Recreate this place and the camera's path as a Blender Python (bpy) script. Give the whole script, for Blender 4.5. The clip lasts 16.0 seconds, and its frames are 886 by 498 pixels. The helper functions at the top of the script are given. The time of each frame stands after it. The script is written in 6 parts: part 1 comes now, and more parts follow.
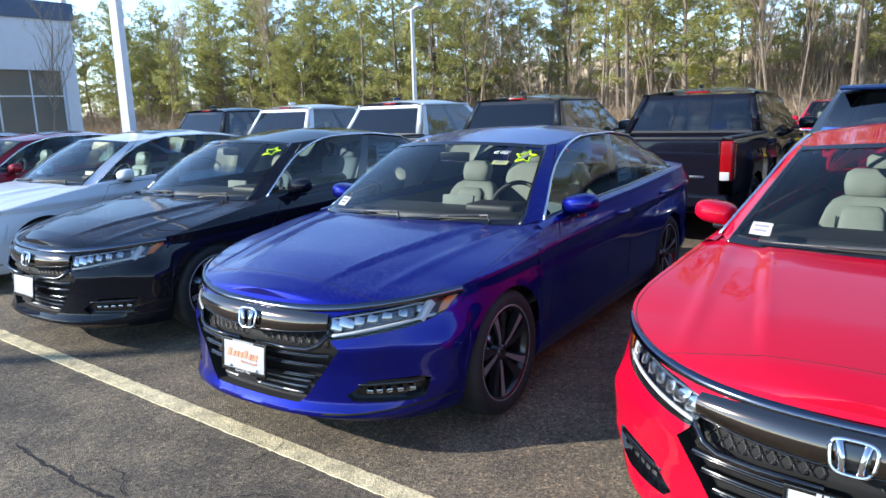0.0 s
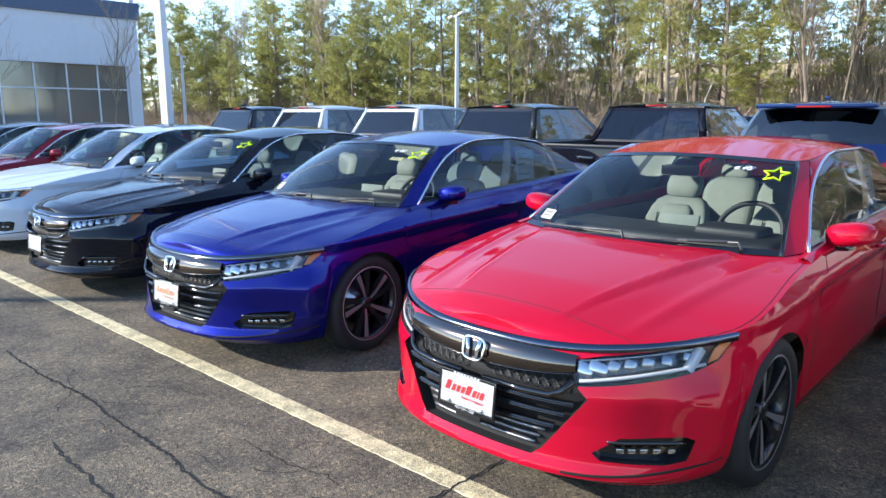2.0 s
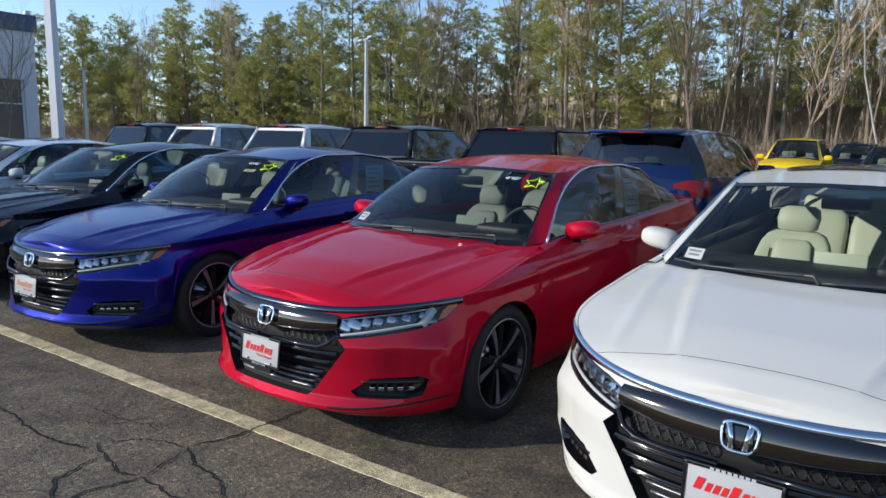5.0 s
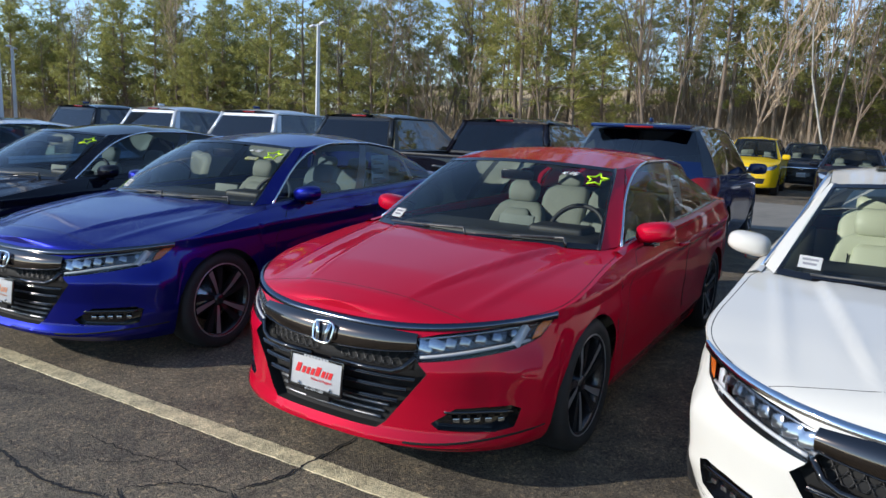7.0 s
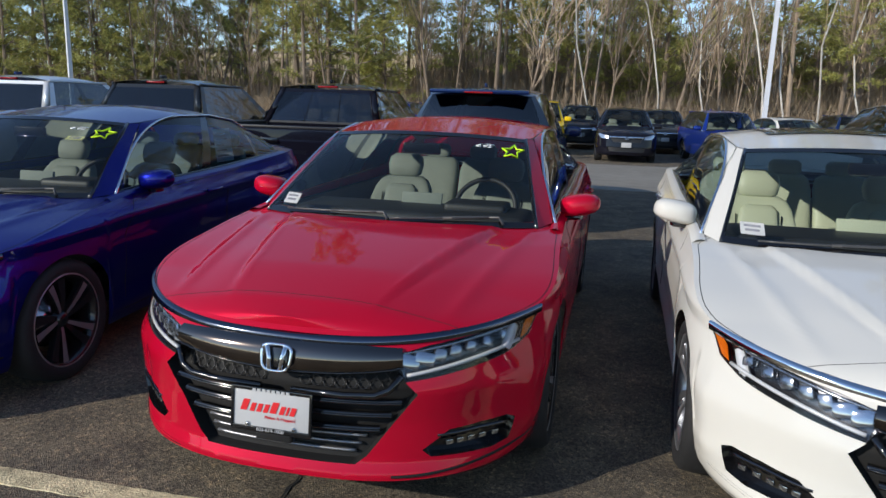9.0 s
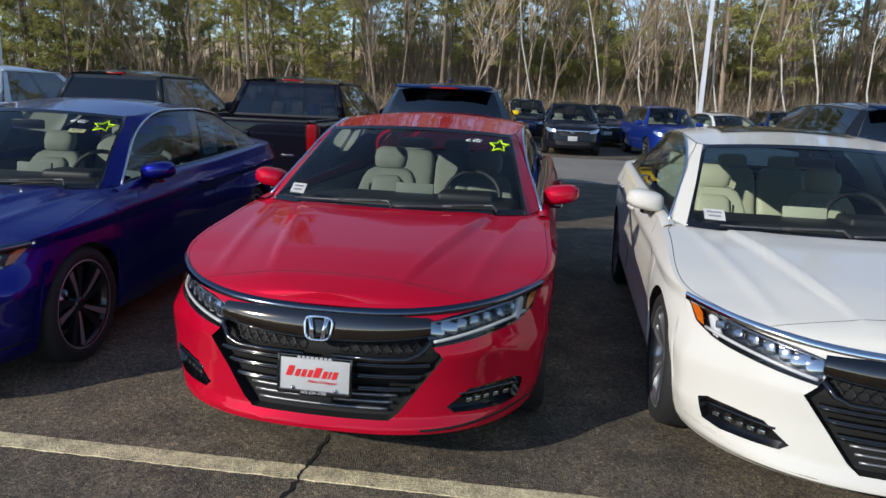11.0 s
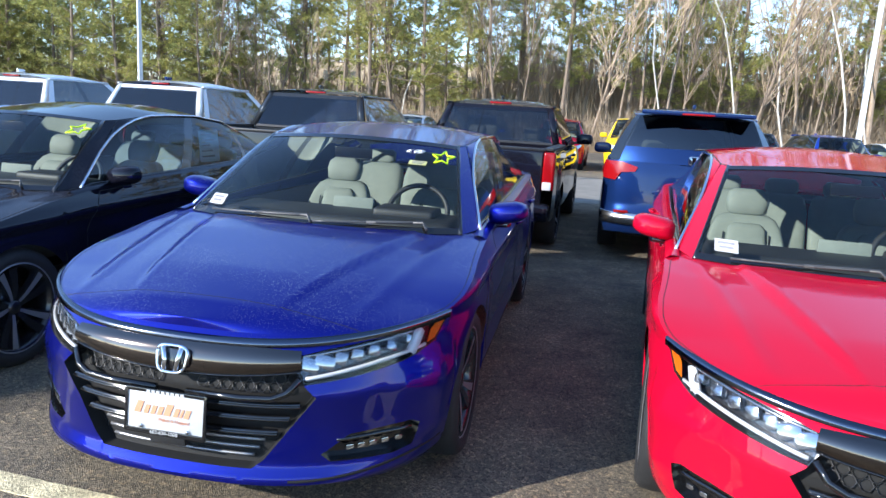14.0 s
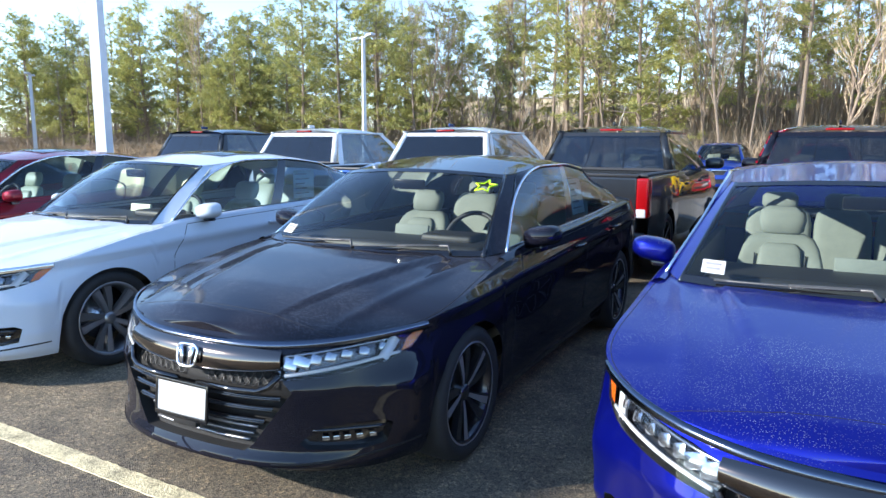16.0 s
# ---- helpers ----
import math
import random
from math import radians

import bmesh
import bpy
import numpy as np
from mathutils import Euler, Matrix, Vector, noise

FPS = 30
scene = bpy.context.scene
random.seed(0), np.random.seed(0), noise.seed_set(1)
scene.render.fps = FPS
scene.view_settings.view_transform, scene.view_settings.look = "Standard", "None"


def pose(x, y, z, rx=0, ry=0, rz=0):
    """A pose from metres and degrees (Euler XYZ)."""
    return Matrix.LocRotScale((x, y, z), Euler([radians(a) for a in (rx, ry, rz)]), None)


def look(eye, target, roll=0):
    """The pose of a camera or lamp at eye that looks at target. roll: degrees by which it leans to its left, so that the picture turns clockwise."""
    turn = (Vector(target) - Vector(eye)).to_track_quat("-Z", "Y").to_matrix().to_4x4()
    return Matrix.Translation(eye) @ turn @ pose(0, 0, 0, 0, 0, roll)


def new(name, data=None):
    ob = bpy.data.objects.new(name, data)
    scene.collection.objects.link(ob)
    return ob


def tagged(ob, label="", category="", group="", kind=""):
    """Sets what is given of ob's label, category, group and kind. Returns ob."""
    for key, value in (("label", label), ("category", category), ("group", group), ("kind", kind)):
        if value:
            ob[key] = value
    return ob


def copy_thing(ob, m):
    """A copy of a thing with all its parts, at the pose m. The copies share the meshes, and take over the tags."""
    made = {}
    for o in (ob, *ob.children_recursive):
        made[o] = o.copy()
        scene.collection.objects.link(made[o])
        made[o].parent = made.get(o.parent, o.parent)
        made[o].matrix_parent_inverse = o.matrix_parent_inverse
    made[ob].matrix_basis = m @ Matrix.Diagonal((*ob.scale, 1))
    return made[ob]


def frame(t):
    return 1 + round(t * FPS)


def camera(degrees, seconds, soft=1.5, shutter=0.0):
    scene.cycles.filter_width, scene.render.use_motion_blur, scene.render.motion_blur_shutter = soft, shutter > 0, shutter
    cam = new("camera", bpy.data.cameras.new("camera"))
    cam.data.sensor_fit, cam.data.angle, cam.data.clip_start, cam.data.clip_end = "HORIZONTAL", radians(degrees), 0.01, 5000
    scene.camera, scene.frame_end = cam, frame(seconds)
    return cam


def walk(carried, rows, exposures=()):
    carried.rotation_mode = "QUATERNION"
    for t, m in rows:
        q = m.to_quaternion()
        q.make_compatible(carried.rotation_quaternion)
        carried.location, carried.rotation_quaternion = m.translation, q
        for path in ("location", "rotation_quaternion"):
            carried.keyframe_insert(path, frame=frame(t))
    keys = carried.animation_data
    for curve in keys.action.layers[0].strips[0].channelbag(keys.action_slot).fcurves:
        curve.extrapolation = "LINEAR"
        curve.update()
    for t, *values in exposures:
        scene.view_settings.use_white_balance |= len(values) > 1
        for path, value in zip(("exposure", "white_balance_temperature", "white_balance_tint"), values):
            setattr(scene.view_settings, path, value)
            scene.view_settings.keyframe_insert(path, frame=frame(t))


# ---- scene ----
cam = camera(65.08, 16.0, soft=1.5)
walk(cam, [
    (0.0, pose(0.157, -1.997, 1.590, 78.73, 1.66, 36.43)),
    (0.5, pose(0.521, -2.018, 1.616, 77.04, -2.90, 37.72)),
    (1.0, pose(0.985, -2.108, 1.596, 78.56, -4.53, 38.13)),
    (1.5, pose(1.339, -2.102, 1.591, 78.82, -0.28, 36.97)),
    (2.0, pose(1.729, -2.150, 1.603, 79.02, -0.07, 41.19)),
    (2.5, pose(2.012, -2.308, 1.597, 80.08, -1.30, 41.01)),
    (3.0, pose(2.312, -2.430, 1.613, 80.38, -3.03, 38.08)),
    (3.5, pose(2.603, -2.381, 1.601, 80.38, -2.82, 35.59)),
    (4.0, pose(2.803, -2.383, 1.603, 79.54, -2.67, 35.84)),
    (4.2, pose(2.842, -2.387, 1.609, 80.00, -1.84, 35.92)),
    (6.3, pose(2.300, -2.379, 1.534, 81.34, -0.74, 33.85)),
    (6.5, pose(2.179, -2.333, 1.537, 81.30, 0.05, 34.03)),
    (7.0, pose(1.913, -2.304, 1.543, 80.30, -2.48, 30.02)),
    (7.5, pose(1.673, -2.326, 1.569, 79.52, -2.84, 24.56)),
    (8.0, pose(1.507, -2.245, 1.502, 75.88, -4.92, 18.94)),
    (8.5, pose(1.234, -2.114, 1.504, 76.73, -1.48, 15.89)),
    (9.0, pose(1.035, -2.149, 1.543, 78.19, -1.74, 11.86)),
    (9.5, pose(0.865, -2.309, 1.557, 78.23, -2.66, 7.70)),
    (9.7, pose(0.857, -2.354, 1.563, 77.42, -2.13, 7.28)),
    (11.8, pose(0.578, -2.608, 1.569, 78.12, -3.00, 6.59)),
    (12.0, pose(0.468, -2.584, 1.564, 78.16, -4.42, 7.70)),
    (12.5, pose(0.098, -2.379, 1.546, 78.54, -2.64, 10.55)),
    (13.0, pose(-0.275, -2.225, 1.562, 79.08, -2.75, 15.36)),
    (13.5, pose(-0.696, -2.146, 1.618, 79.32, -4.01, 13.62)),
    (14.0, pose(-1.092, -1.999, 1.535, 78.99, -3.42, 14.31)),
    (14.5, pose(-1.492, -1.881, 1.562, 79.41, -1.18, 15.40)),
    (15.0, pose(-1.911, -1.935, 1.607, 80.83, -0.61, 14.65)),
    (15.5, pose(-2.312, -1.938, 1.578, 81.14, -1.47, 20.94)),
    (16.0, pose(-2.760, -1.860, 1.545, 81.34, -0.27, 29.34)),
], exposures=[(0.0, 1.50, 6300, 10), (1.5, 1.60, 6300, 10), (2.5, 1.52, 6250, 10), (3.0, 1.22, 6350, 10), (3.5, 0.65, 6400, 10), (4.2, 0.43, 6400, 10),
    (6.5, 0.63, 6400, 10), (7.5, 0.63, 6350, 10), (8.5, 0.43, 6500, 10), (9.5, 0.41, 6550, 10), (11.8, 0.41, 6550, 10), (12.5, 0.68, 6300, 10), (13.0, 1.05, 6200, 10), (13.5, 1.45, 6100, 10), (14.5, 1.67, 6100, 10), (16.0, 1.80, 6250, 10)])

# ---------- world and sun ----------
SUN_ELEV, SUN_AZ = 23.5, 47.0          # azimuth from -y towards -x
sun_dir = Vector((-math.sin(radians(SUN_AZ)) * math.cos(radians(SUN_ELEV)),
                  -math.cos(radians(SUN_AZ)) * math.cos(radians(SUN_ELEV)), math.sin(radians(SUN_ELEV))))
world = bpy.data.worlds.new("sky")
scene.world = world
world.use_nodes = True
wn = world.node_tree
sky = wn.nodes.new("ShaderNodeTexSky")
sky.sky_type = "NISHITA"
sky.sun_disc = False
sky.sun_elevation = radians(SUN_ELEV)
sky.sun_rotation = radians(180 + SUN_AZ)
sky.altitude = 500
sky.air_density, sky.dust_density, sky.ozone_density = 0.85, 0.10, 2.2
wn.nodes["Background"].inputs["Strength"].default_value = 0.15
wn.links.new(sky.outputs[0], wn.nodes["Background"].inputs[0])
sun_data = bpy.data.lights.new("sun", "SUN")
sun_data.energy, sun_data.angle, sun_data.color = 3.05, radians(0.53), (1.0, 0.94, 0.85)
sun = new("sun", sun_data)
sun.matrix_world = look(sun_dir * 60, (0, 0, 0))

# ---------- materials ----------
MATS = {}


def mat(name, base=(0.5, 0.5, 0.5), rough=0.5, metal=0.0, coat=0.0, noise_scale=0.0, noise_amt=0.0, bump=0.0, bump_scale=60.0,
        alpha=1.0, emit=None, spec=0.5, coat_rough=0.03, detail2=0.0, transmission=0.0, rand=0.0):
    """Principled material with optional two-scale colour variation, bump and per-object variation."""
    if name in MATS:
        return MATS[name]
    m = bpy.data.materials.new(name)
    m.use_nodes = True
    nt = m.node_tree
    b = nt.nodes["Principled BSDF"]
    b.inputs["Base Color"].default_value = (*base, 1)
    b.inputs["Roughness"].default_value = rough
    b.inputs["Metallic"].default_value = metal
    b.inputs["Coat Weight"].default_value = coat
    b.inputs["Coat Roughness"].default_value = coat_rough
    b.inputs["Specular IOR Level"].default_value = spec
    b.inputs["Transmission Weight"].default_value = transmission
    b.inputs["Alpha"].default_value = alpha
    if emit:
        b.inputs["Emission Color"].default_value = (*emit[:3], 1)
        b.inputs["Emission Strength"].default_value = emit[3]
    col = None
    tc = nt.nodes.new("ShaderNodeTexCoord")
    if noise_scale:
        nz = nt.nodes.new("ShaderNodeTexNoise")
        nz.inputs["Scale"].default_value, nz.inputs["Detail"].default_value = noise_scale, 8
        nt.links.new(tc.outputs["Object"], nz.inputs["Vector"])
        nz2 = nt.nodes.new("ShaderNodeTexNoise")
        nz2.inputs["Scale"].default_value, nz2.inputs["Detail"].default_value = noise_scale * 0.13, 4
        nt.links.new(tc.outputs["Object"], nz2.inputs["Vector"])
        ad = nt.nodes.new("ShaderNodeMath")
        ad.operation = "ADD"
        nt.links.new(nz.outputs["Fac"], ad.inputs[0])
        nt.links.new(nz2.outputs["Fac"], ad.inputs[1])
        mr = nt.nodes.new("ShaderNodeMapRange")
        mr.inputs["From Min"].default_value, mr.inputs["From Max"].default_value = 0.6, 1.4
        mr.inputs["To Min"].default_value, mr.inputs["To Max"].default_value = 1 - noise_amt, 1 + noise_amt
        nt.links.new(ad.outputs[0], mr.inputs["Value"])
        mx = nt.nodes.new("ShaderNodeVectorMath")
        mx.operation = "SCALE"
        mx.inputs[0].default_value = base
        nt.links.new(mr.outputs[0], mx.inputs["Scale"])
        col = mx.outputs[0]
    if rand:
        oi = nt.nodes.new("ShaderNodeObjectInfo")
        mr2 = nt.nodes.new("ShaderNodeMapRange")
        mr2.inputs["To Min"].default_value, mr2.inputs["To Max"].default_value = 1 - rand, 1 + rand
        nt.links.new(oi.outputs["Random"], mr2.inputs["Value"])
        mx2 = nt.nodes.new("ShaderNodeVectorMath")
        mx2.operation = "SCALE"
        if col:
            nt.links.new(col, mx2.inputs[0])
        else:
            mx2.inputs[0].default_value = base
        nt.links.new(mr2.outputs[0], mx2.inputs["Scale"])
        col = mx2.outputs[0]
    if col:
        nt.links.new(col, b.inputs["Base Color"])
    if bump:
        bz = nt.nodes.new("ShaderNodeTexNoise")
        bz.inputs["Scale"].default_value, bz.inputs["Detail"].default_value = bump_scale, 6
        nt.links.new(tc.outputs["Object"], bz.inputs["Vector"])
        bn = nt.nodes.new("ShaderNodeBump")
        bn.inputs["Strength"].default_value, bn.inputs["Distance"].default_value = bump, 0.01
        nt.links.new(bz.outputs["Fac"], bn.inputs["Height"])
        nt.links.new(bn.outputs[0], b.inputs["Normal"])
    MATS[name] = m
    return m


def paint(name, base, metal=0.0, rough=0.35, dew=0.0, dust=0.0):
    """Clear-coated car paint; dew: fine droplets that lie on the upward faces; dust: pale road film."""
    if name in MATS:
        return MATS[name]
    m = mat(name, base, rough, metal, coat=0.8, coat_rough=0.015, spec=0.0)
    m.node_tree.nodes["Principled BSDF"].inputs["Coat IOR"].default_value = 1.45
    nt = m.node_tree
    b = nt.nodes["Principled BSDF"]
    tc = nt.nodes.new("ShaderNodeTexCoord")
    fl = nt.nodes.new("ShaderNodeTexNoise")
    fl.inputs["Scale"].default_value, fl.inputs["Detail"].default_value = 900, 2
    nt.links.new(tc.outputs["Object"], fl.inputs["Vector"])
    wide = nt.nodes.new("ShaderNodeTexNoise")
    wide.inputs["Scale"].default_value, wide.inputs["Detail"].default_value = 2.2, 5
    nt.links.new(tc.outputs["Object"], wide.inputs["Vector"])
    geo = nt.nodes.new("ShaderNodeNewGeometry")
    sep = nt.nodes.new("ShaderNodeSeparateXYZ")
    nt.links.new(geo.outputs["Normal"], sep.inputs[0])
    up = nt.nodes.new("ShaderNodeMapRange")
    up.inputs["From Min"].default_value, up.inputs["From Max"].default_value = 0.55, 0.95
    nt.links.new(sep.outputs["Z"], up.inputs["Value"])
    vor = nt.nodes.new("ShaderNodeTexVoronoi")
    vor.inputs["Scale"].default_value = 155
    nt.links.new(tc.outputs["Object"], vor.inputs["Vector"])
    drop = nt.nodes.new("ShaderNodeMapRange")
    drop.inputs["From Min"].default_value, drop.inputs["From Max"].default_value = 0.14, 0.30
    drop.inputs["To Min"].default_value, drop.inputs["To Max"].default_value = 1, 0
    nt.links.new(vor.outputs["Distance"], drop.inputs["Value"])
    patch = nt.nodes.new("ShaderNodeMapRange")
    patch.inputs["From Min"].default_value, patch.inputs["From Max"].default_value = 0.38, 0.62
    nt.links.new(wide.outputs["Fac"], patch.inputs["Value"])
    a = nt.nodes.new("ShaderNodeMath")
    a.operation = "MULTIPLY"
    nt.links.new(up.outputs[0], a.inputs[0])
    nt.links.new(patch.outputs[0], a.inputs[1])
    c = nt.nodes.new("ShaderNodeMath")
    c.operation = "MULTIPLY"
    nt.links.new(a.outputs[0], c.inputs[0])
    nt.links.new(drop.outputs[0], c.inputs[1])
    film = nt.nodes.new("ShaderNodeMath")
    film.operation = "MULTIPLY_ADD"
    film.inputs[1].default_value = dew
    nt.links.new(c.outputs[0], film.inputs[0])
    d2 = nt.nodes.new("ShaderNodeMath")
    d2.operation = "MULTIPLY"
    d2.inputs[1].default_value = dust
    nt.links.new(a.outputs[0], d2.inputs[0])
    nt.links.new(d2.outputs[0], film.inputs[2])
    mix = nt.nodes.new("ShaderNodeMix")
    mix.data_type = "RGBA"
    mix.inputs["A"].default_value = (*base, 1)
    mix.inputs["B"].default_value = (0.5, 0.5, 0.52, 1)
    nt.links.new(film.outputs[0], mix.inputs["Factor"])
    nt.links.new(mix.outputs["Result"], b.inputs["Base Color"])
    ro = nt.nodes.new("ShaderNodeMapRange")
    ro.inputs["To Min"].default_value, ro.inputs["To Max"].default_value = 0.015, 0.10 if dew > 0.2 else 0.04
    nt.links.new(a.outputs[0], ro.inputs["Value"])
    nt.links.new(ro.outputs[0], b.inputs["Coat Roughness"])
    bn = nt.nodes.new("ShaderNodeBump")
    bn.inputs["Strength"].default_value, bn.inputs["Distance"].default_value = 0.35 if dew else 0.0, 0.001
    nt.links.new(c.outputs[0], bn.inputs["Height"])
    nt.links.new(bn.outputs[0], b.inputs["Coat Normal"])
    return m


def clear_glass(name, tint=(0.75, 0.82, 0.80), through_amt=0.8, ior=1.6):
    """Thin window glass: see-through tint with a mirror gloss on top."""
    if name in MATS:
        return MATS[name]
    m = bpy.data.materials.new(name)
    m.use_nodes = True
    nt = m.node_tree
    nt.nodes.remove(nt.nodes["Principled BSDF"])
    tr = nt.nodes.new("ShaderNodeBsdfTransparent")
    tr.inputs[0].default_value = (*[v * through_amt for v in tint], 1)
    gl = nt.nodes.new("ShaderNodeBsdfGlossy")
    gl.inputs["Roughness"].default_value = 0.01
    gl.inputs["Color"].default_value = (1, 1, 1, 1)
    fr = nt.nodes.new("ShaderNodeFresnel")
    fr.inputs["IOR"].default_value = ior
    mx = nt.nodes.new("ShaderNodeMixShader")
    nt.links.new(fr.outputs[0], mx.inputs[0])
    nt.links.new(tr.outputs[0], mx.inputs[1])
    nt.links.new(gl.outputs[0], mx.inputs[2])
    nt.links.new(mx.outputs[0], nt.nodes["Material Output"].inputs[0])
    MATS[name] = m
    return m


def backlit_paper(name, base):
    """Thin printed sheet that lets part of the light through."""
    m = mat(name, base, 0.6, noise_scale=20, noise_amt=0.05)
    nt = m.node_tree
    tl = nt.nodes.new("ShaderNodeBsdfTranslucent")
    tl.inputs[0].default_value = (*base, 1)
    mx = nt.nodes.new("ShaderNodeMixShader")
    mx.inputs[0].default_value = 0.45
    nt.links.new(nt.nodes["Principled BSDF"].outputs[0], mx.inputs[1])
    nt.links.new(tl.outputs[0], mx.inputs[2])
    nt.links.new(mx.outputs[0], nt.nodes["Material Output"].inputs[0])
    return m


SHEET = backlit_paper("pale_sheet", (0.80, 0.90, 0.93))
BLUE = paint("blue_paint", (0.004, 0.007, 0.19), 0.72, 0.33, dew=0.75, dust=0.0)
RED = paint("red_paint", (0.45, 0.0025, 0.022), 0.12, 0.42)
WHITE = paint("white_paint", (0.62, 0.60, 0.545), 0.0, 0.35)
BLACK = paint("black_paint", (0.007, 0.007, 0.012), 0.0, 0.3, dew=0.25, dust=0.02)
PEARL = paint("cool_white_paint", (0.50, 0.55, 0.62), 0.0, 0.35)
MAROON = paint("maroon_paint", (0.16, 0.008, 0.018), 0.3, 0.32)
NAVY = paint("navy_paint", (0.007, 0.021, 0.085), 0.4, 0.3)
SILVER = paint("silver_paint", (0.62, 0.64, 0.66), 0.4, 0.35)
GRAPHITE = paint("graphite_paint", (0.03, 0.033, 0.037), 0.4, 0.3)
AZURE = paint("azure_paint", (0.009, 0.032, 0.23), 0.4, 0.3)
YELLOW = paint("yellow_paint", (0.75, 0.50, 0.01), 0.0, 0.35)
WIPER = mat("grey_wiper_rubber", (0.045, 0.045, 0.045), 0.4, noise_scale=40, noise_amt=0.2)
STRIPWHITE = mat("running_light_white", (0.55, 0.56, 0.57), 0.25, coat=0.6)
GLOSS = mat("gloss_black_plastic", (0.006, 0.006, 0.007), 0.12, coat=0.6)
BAR = mat("smoked_chrome", (0.13, 0.108, 0.094), 0.12, 1.0, coat=0.5)
MATTE = mat("matte_black_plastic", (0.012, 0.012, 0.013), 0.5, noise_scale=40, noise_amt=0.3)
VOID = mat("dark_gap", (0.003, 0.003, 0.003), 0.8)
CHROME = mat("chrome", (0.85, 0.86, 0.88), 0.08, 1.0)
SATIN = mat("satin_metal", (0.55, 0.56, 0.58), 0.25, 1.0)
RUBBER = mat("tyre_rubber", (0.014, 0.014, 0.015), 0.75, noise_scale=30, noise_amt=0.25, bump=0.2, bump_scale=200)
RIMBLACK = mat("dark_alloy", (0.045, 0.045, 0.05), 0.25, 0.7, coat=0.4)
SILVERRIM = mat("silver_alloy", (0.30, 0.31, 0.33), 0.3, 0.8, coat=0.3)
MACHINED = mat("machined_alloy", (0.38, 0.38, 0.40), 0.4, 0.7)
SEATGREY = mat("grey_seat_cloth", (0.185, 0.21, 0.18), 0.7, noise_scale=80, noise_amt=0.15, bump=0.15, bump_scale=300)
SEATIVORY = mat("ivory_leather", (0.50, 0.525, 0.385), 0.5, noise_scale=50, noise_amt=0.08, bump=0.1)
DASH = mat("dash_plastic", (0.018, 0.019, 0.02), 0.55, noise_scale=60, noise_amt=0.2)
GLASS = clear_glass("window_glass", (0.78, 0.86, 0.83), 0.96, 1.45)
PANE = clear_glass("dark_rear_pane", (0.44, 0.46, 0.50), 0.7, 1.65)
TINTED = clear_glass("tinted_glass", (0.30, 0.36, 0.40), 0.4, 1.9)
LENS = clear_glass("lamp_lens", (0.97, 0.98, 1.0), 0.99, 1.36)
# the blue tint stands in for the sky mirrored in the side windows
SIDEGLASS = clear_glass("side_window_glass", (0.46, 0.62, 0.72), 0.82, 1.45)
LED = mat("lamp_reflector", (0.30, 0.315, 0.34), 0.16, 0.92, coat=0.4)
FARLAMP = mat("far_headlamp", (0.45, 0.47, 0.5), 0.15, 0.8)
AMBER = mat("amber_lens", (0.9, 0.22, 0.01), 0.15, coat=1.0)
TAIL = mat("red_lens", (0.24, 0.003, 0.005), 0.18, coat=0.15, spec=0.3)
PAPER = mat("white_paper", (0.8, 0.8, 0.78), 0.6, noise_scale=20, noise_amt=0.04)
PLATEWHITE = mat("plate_white", (0.46, 0.46, 0.46), 0.35, coat=0.3)
PLATERED = mat("plate_red", (0.65, 0.015, 0.02), 0.4)
# the red ink again, its bleaching by strong light put into a paler colour
PLATERED_WASHED = mat("plate_red_washed", (0.60, 0.27, 0.15), 0.4)
NEON = mat("neon_marker", (0.65, 0.95, 0.01), 0.6)
CHALK = mat("white_marker", (0.8, 0.8, 0.8), 0.6)

# ---------- mesh tools ----------


def part(name, bm, material, parent=None, label="", smooth=True):
    """Links a bmesh as one mesh object under a thing or a part."""
    me = bpy.data.meshes.new(name)
    if smooth:
        for f in bm.faces:
            f.smooth = True
        for e in bm.edges:
            if len(e.link_faces) == 2 and e.calc_face_angle(0.0) > 0.75:
                e.smooth = False
    bm.to_mesh(me)
    bm.free()
    me.materials.append(None)
    ob = new(name, me)
    ob.material_slots[0].link = "OBJECT"
    ob.material_slots[0].material = material
    if parent:
        ob.parent = parent
    if label:
        ob["label"] = label
    return ob


def thing(name, label, category, m=Matrix(), group="", kind=""):
    e = new(name)
    e.empty_display_size = 0.2
    e.matrix_world = m
    return tagged(e, label, category, group, kind)


def grid(nu, nv, fn, bm=None, flip=False):
    """Sheet of nu x nv quads; fn(u, v) gives the point, u and v from 0 to 1."""
    bm = bm or bmesh.new()
    vs = [[bm.verts.new(fn(i / nu, j / nv)) for j in range(nv + 1)] for i in range(nu + 1)]
    for i in range(nu):
        for j in range(nv):
            q = [vs[i][j], vs[i + 1][j], vs[i + 1][j + 1], vs[i][j + 1]]
            bm.faces.new(q[::-1] if flip else q)
    return bm


def box(sx, sy, sz, at=(0, 0, 0), bevel=0.0, bm=None, rot=None, seg=2):
    bm = bm or bmesh.new()
    m = Matrix.Translation(at) @ (rot or Matrix()) @ Matrix.Diagonal((sx, sy, sz, 1))
    r = bmesh.ops.create_cube(bm, size=1, matrix=m)
    if bevel:
        es = list({e for v in r["verts"] for e in v.link_edges})
        bmesh.ops.bevel(bm, geom=es, offset=bevel, segments=seg, affect="EDGES", profile=0.6)
    return bm


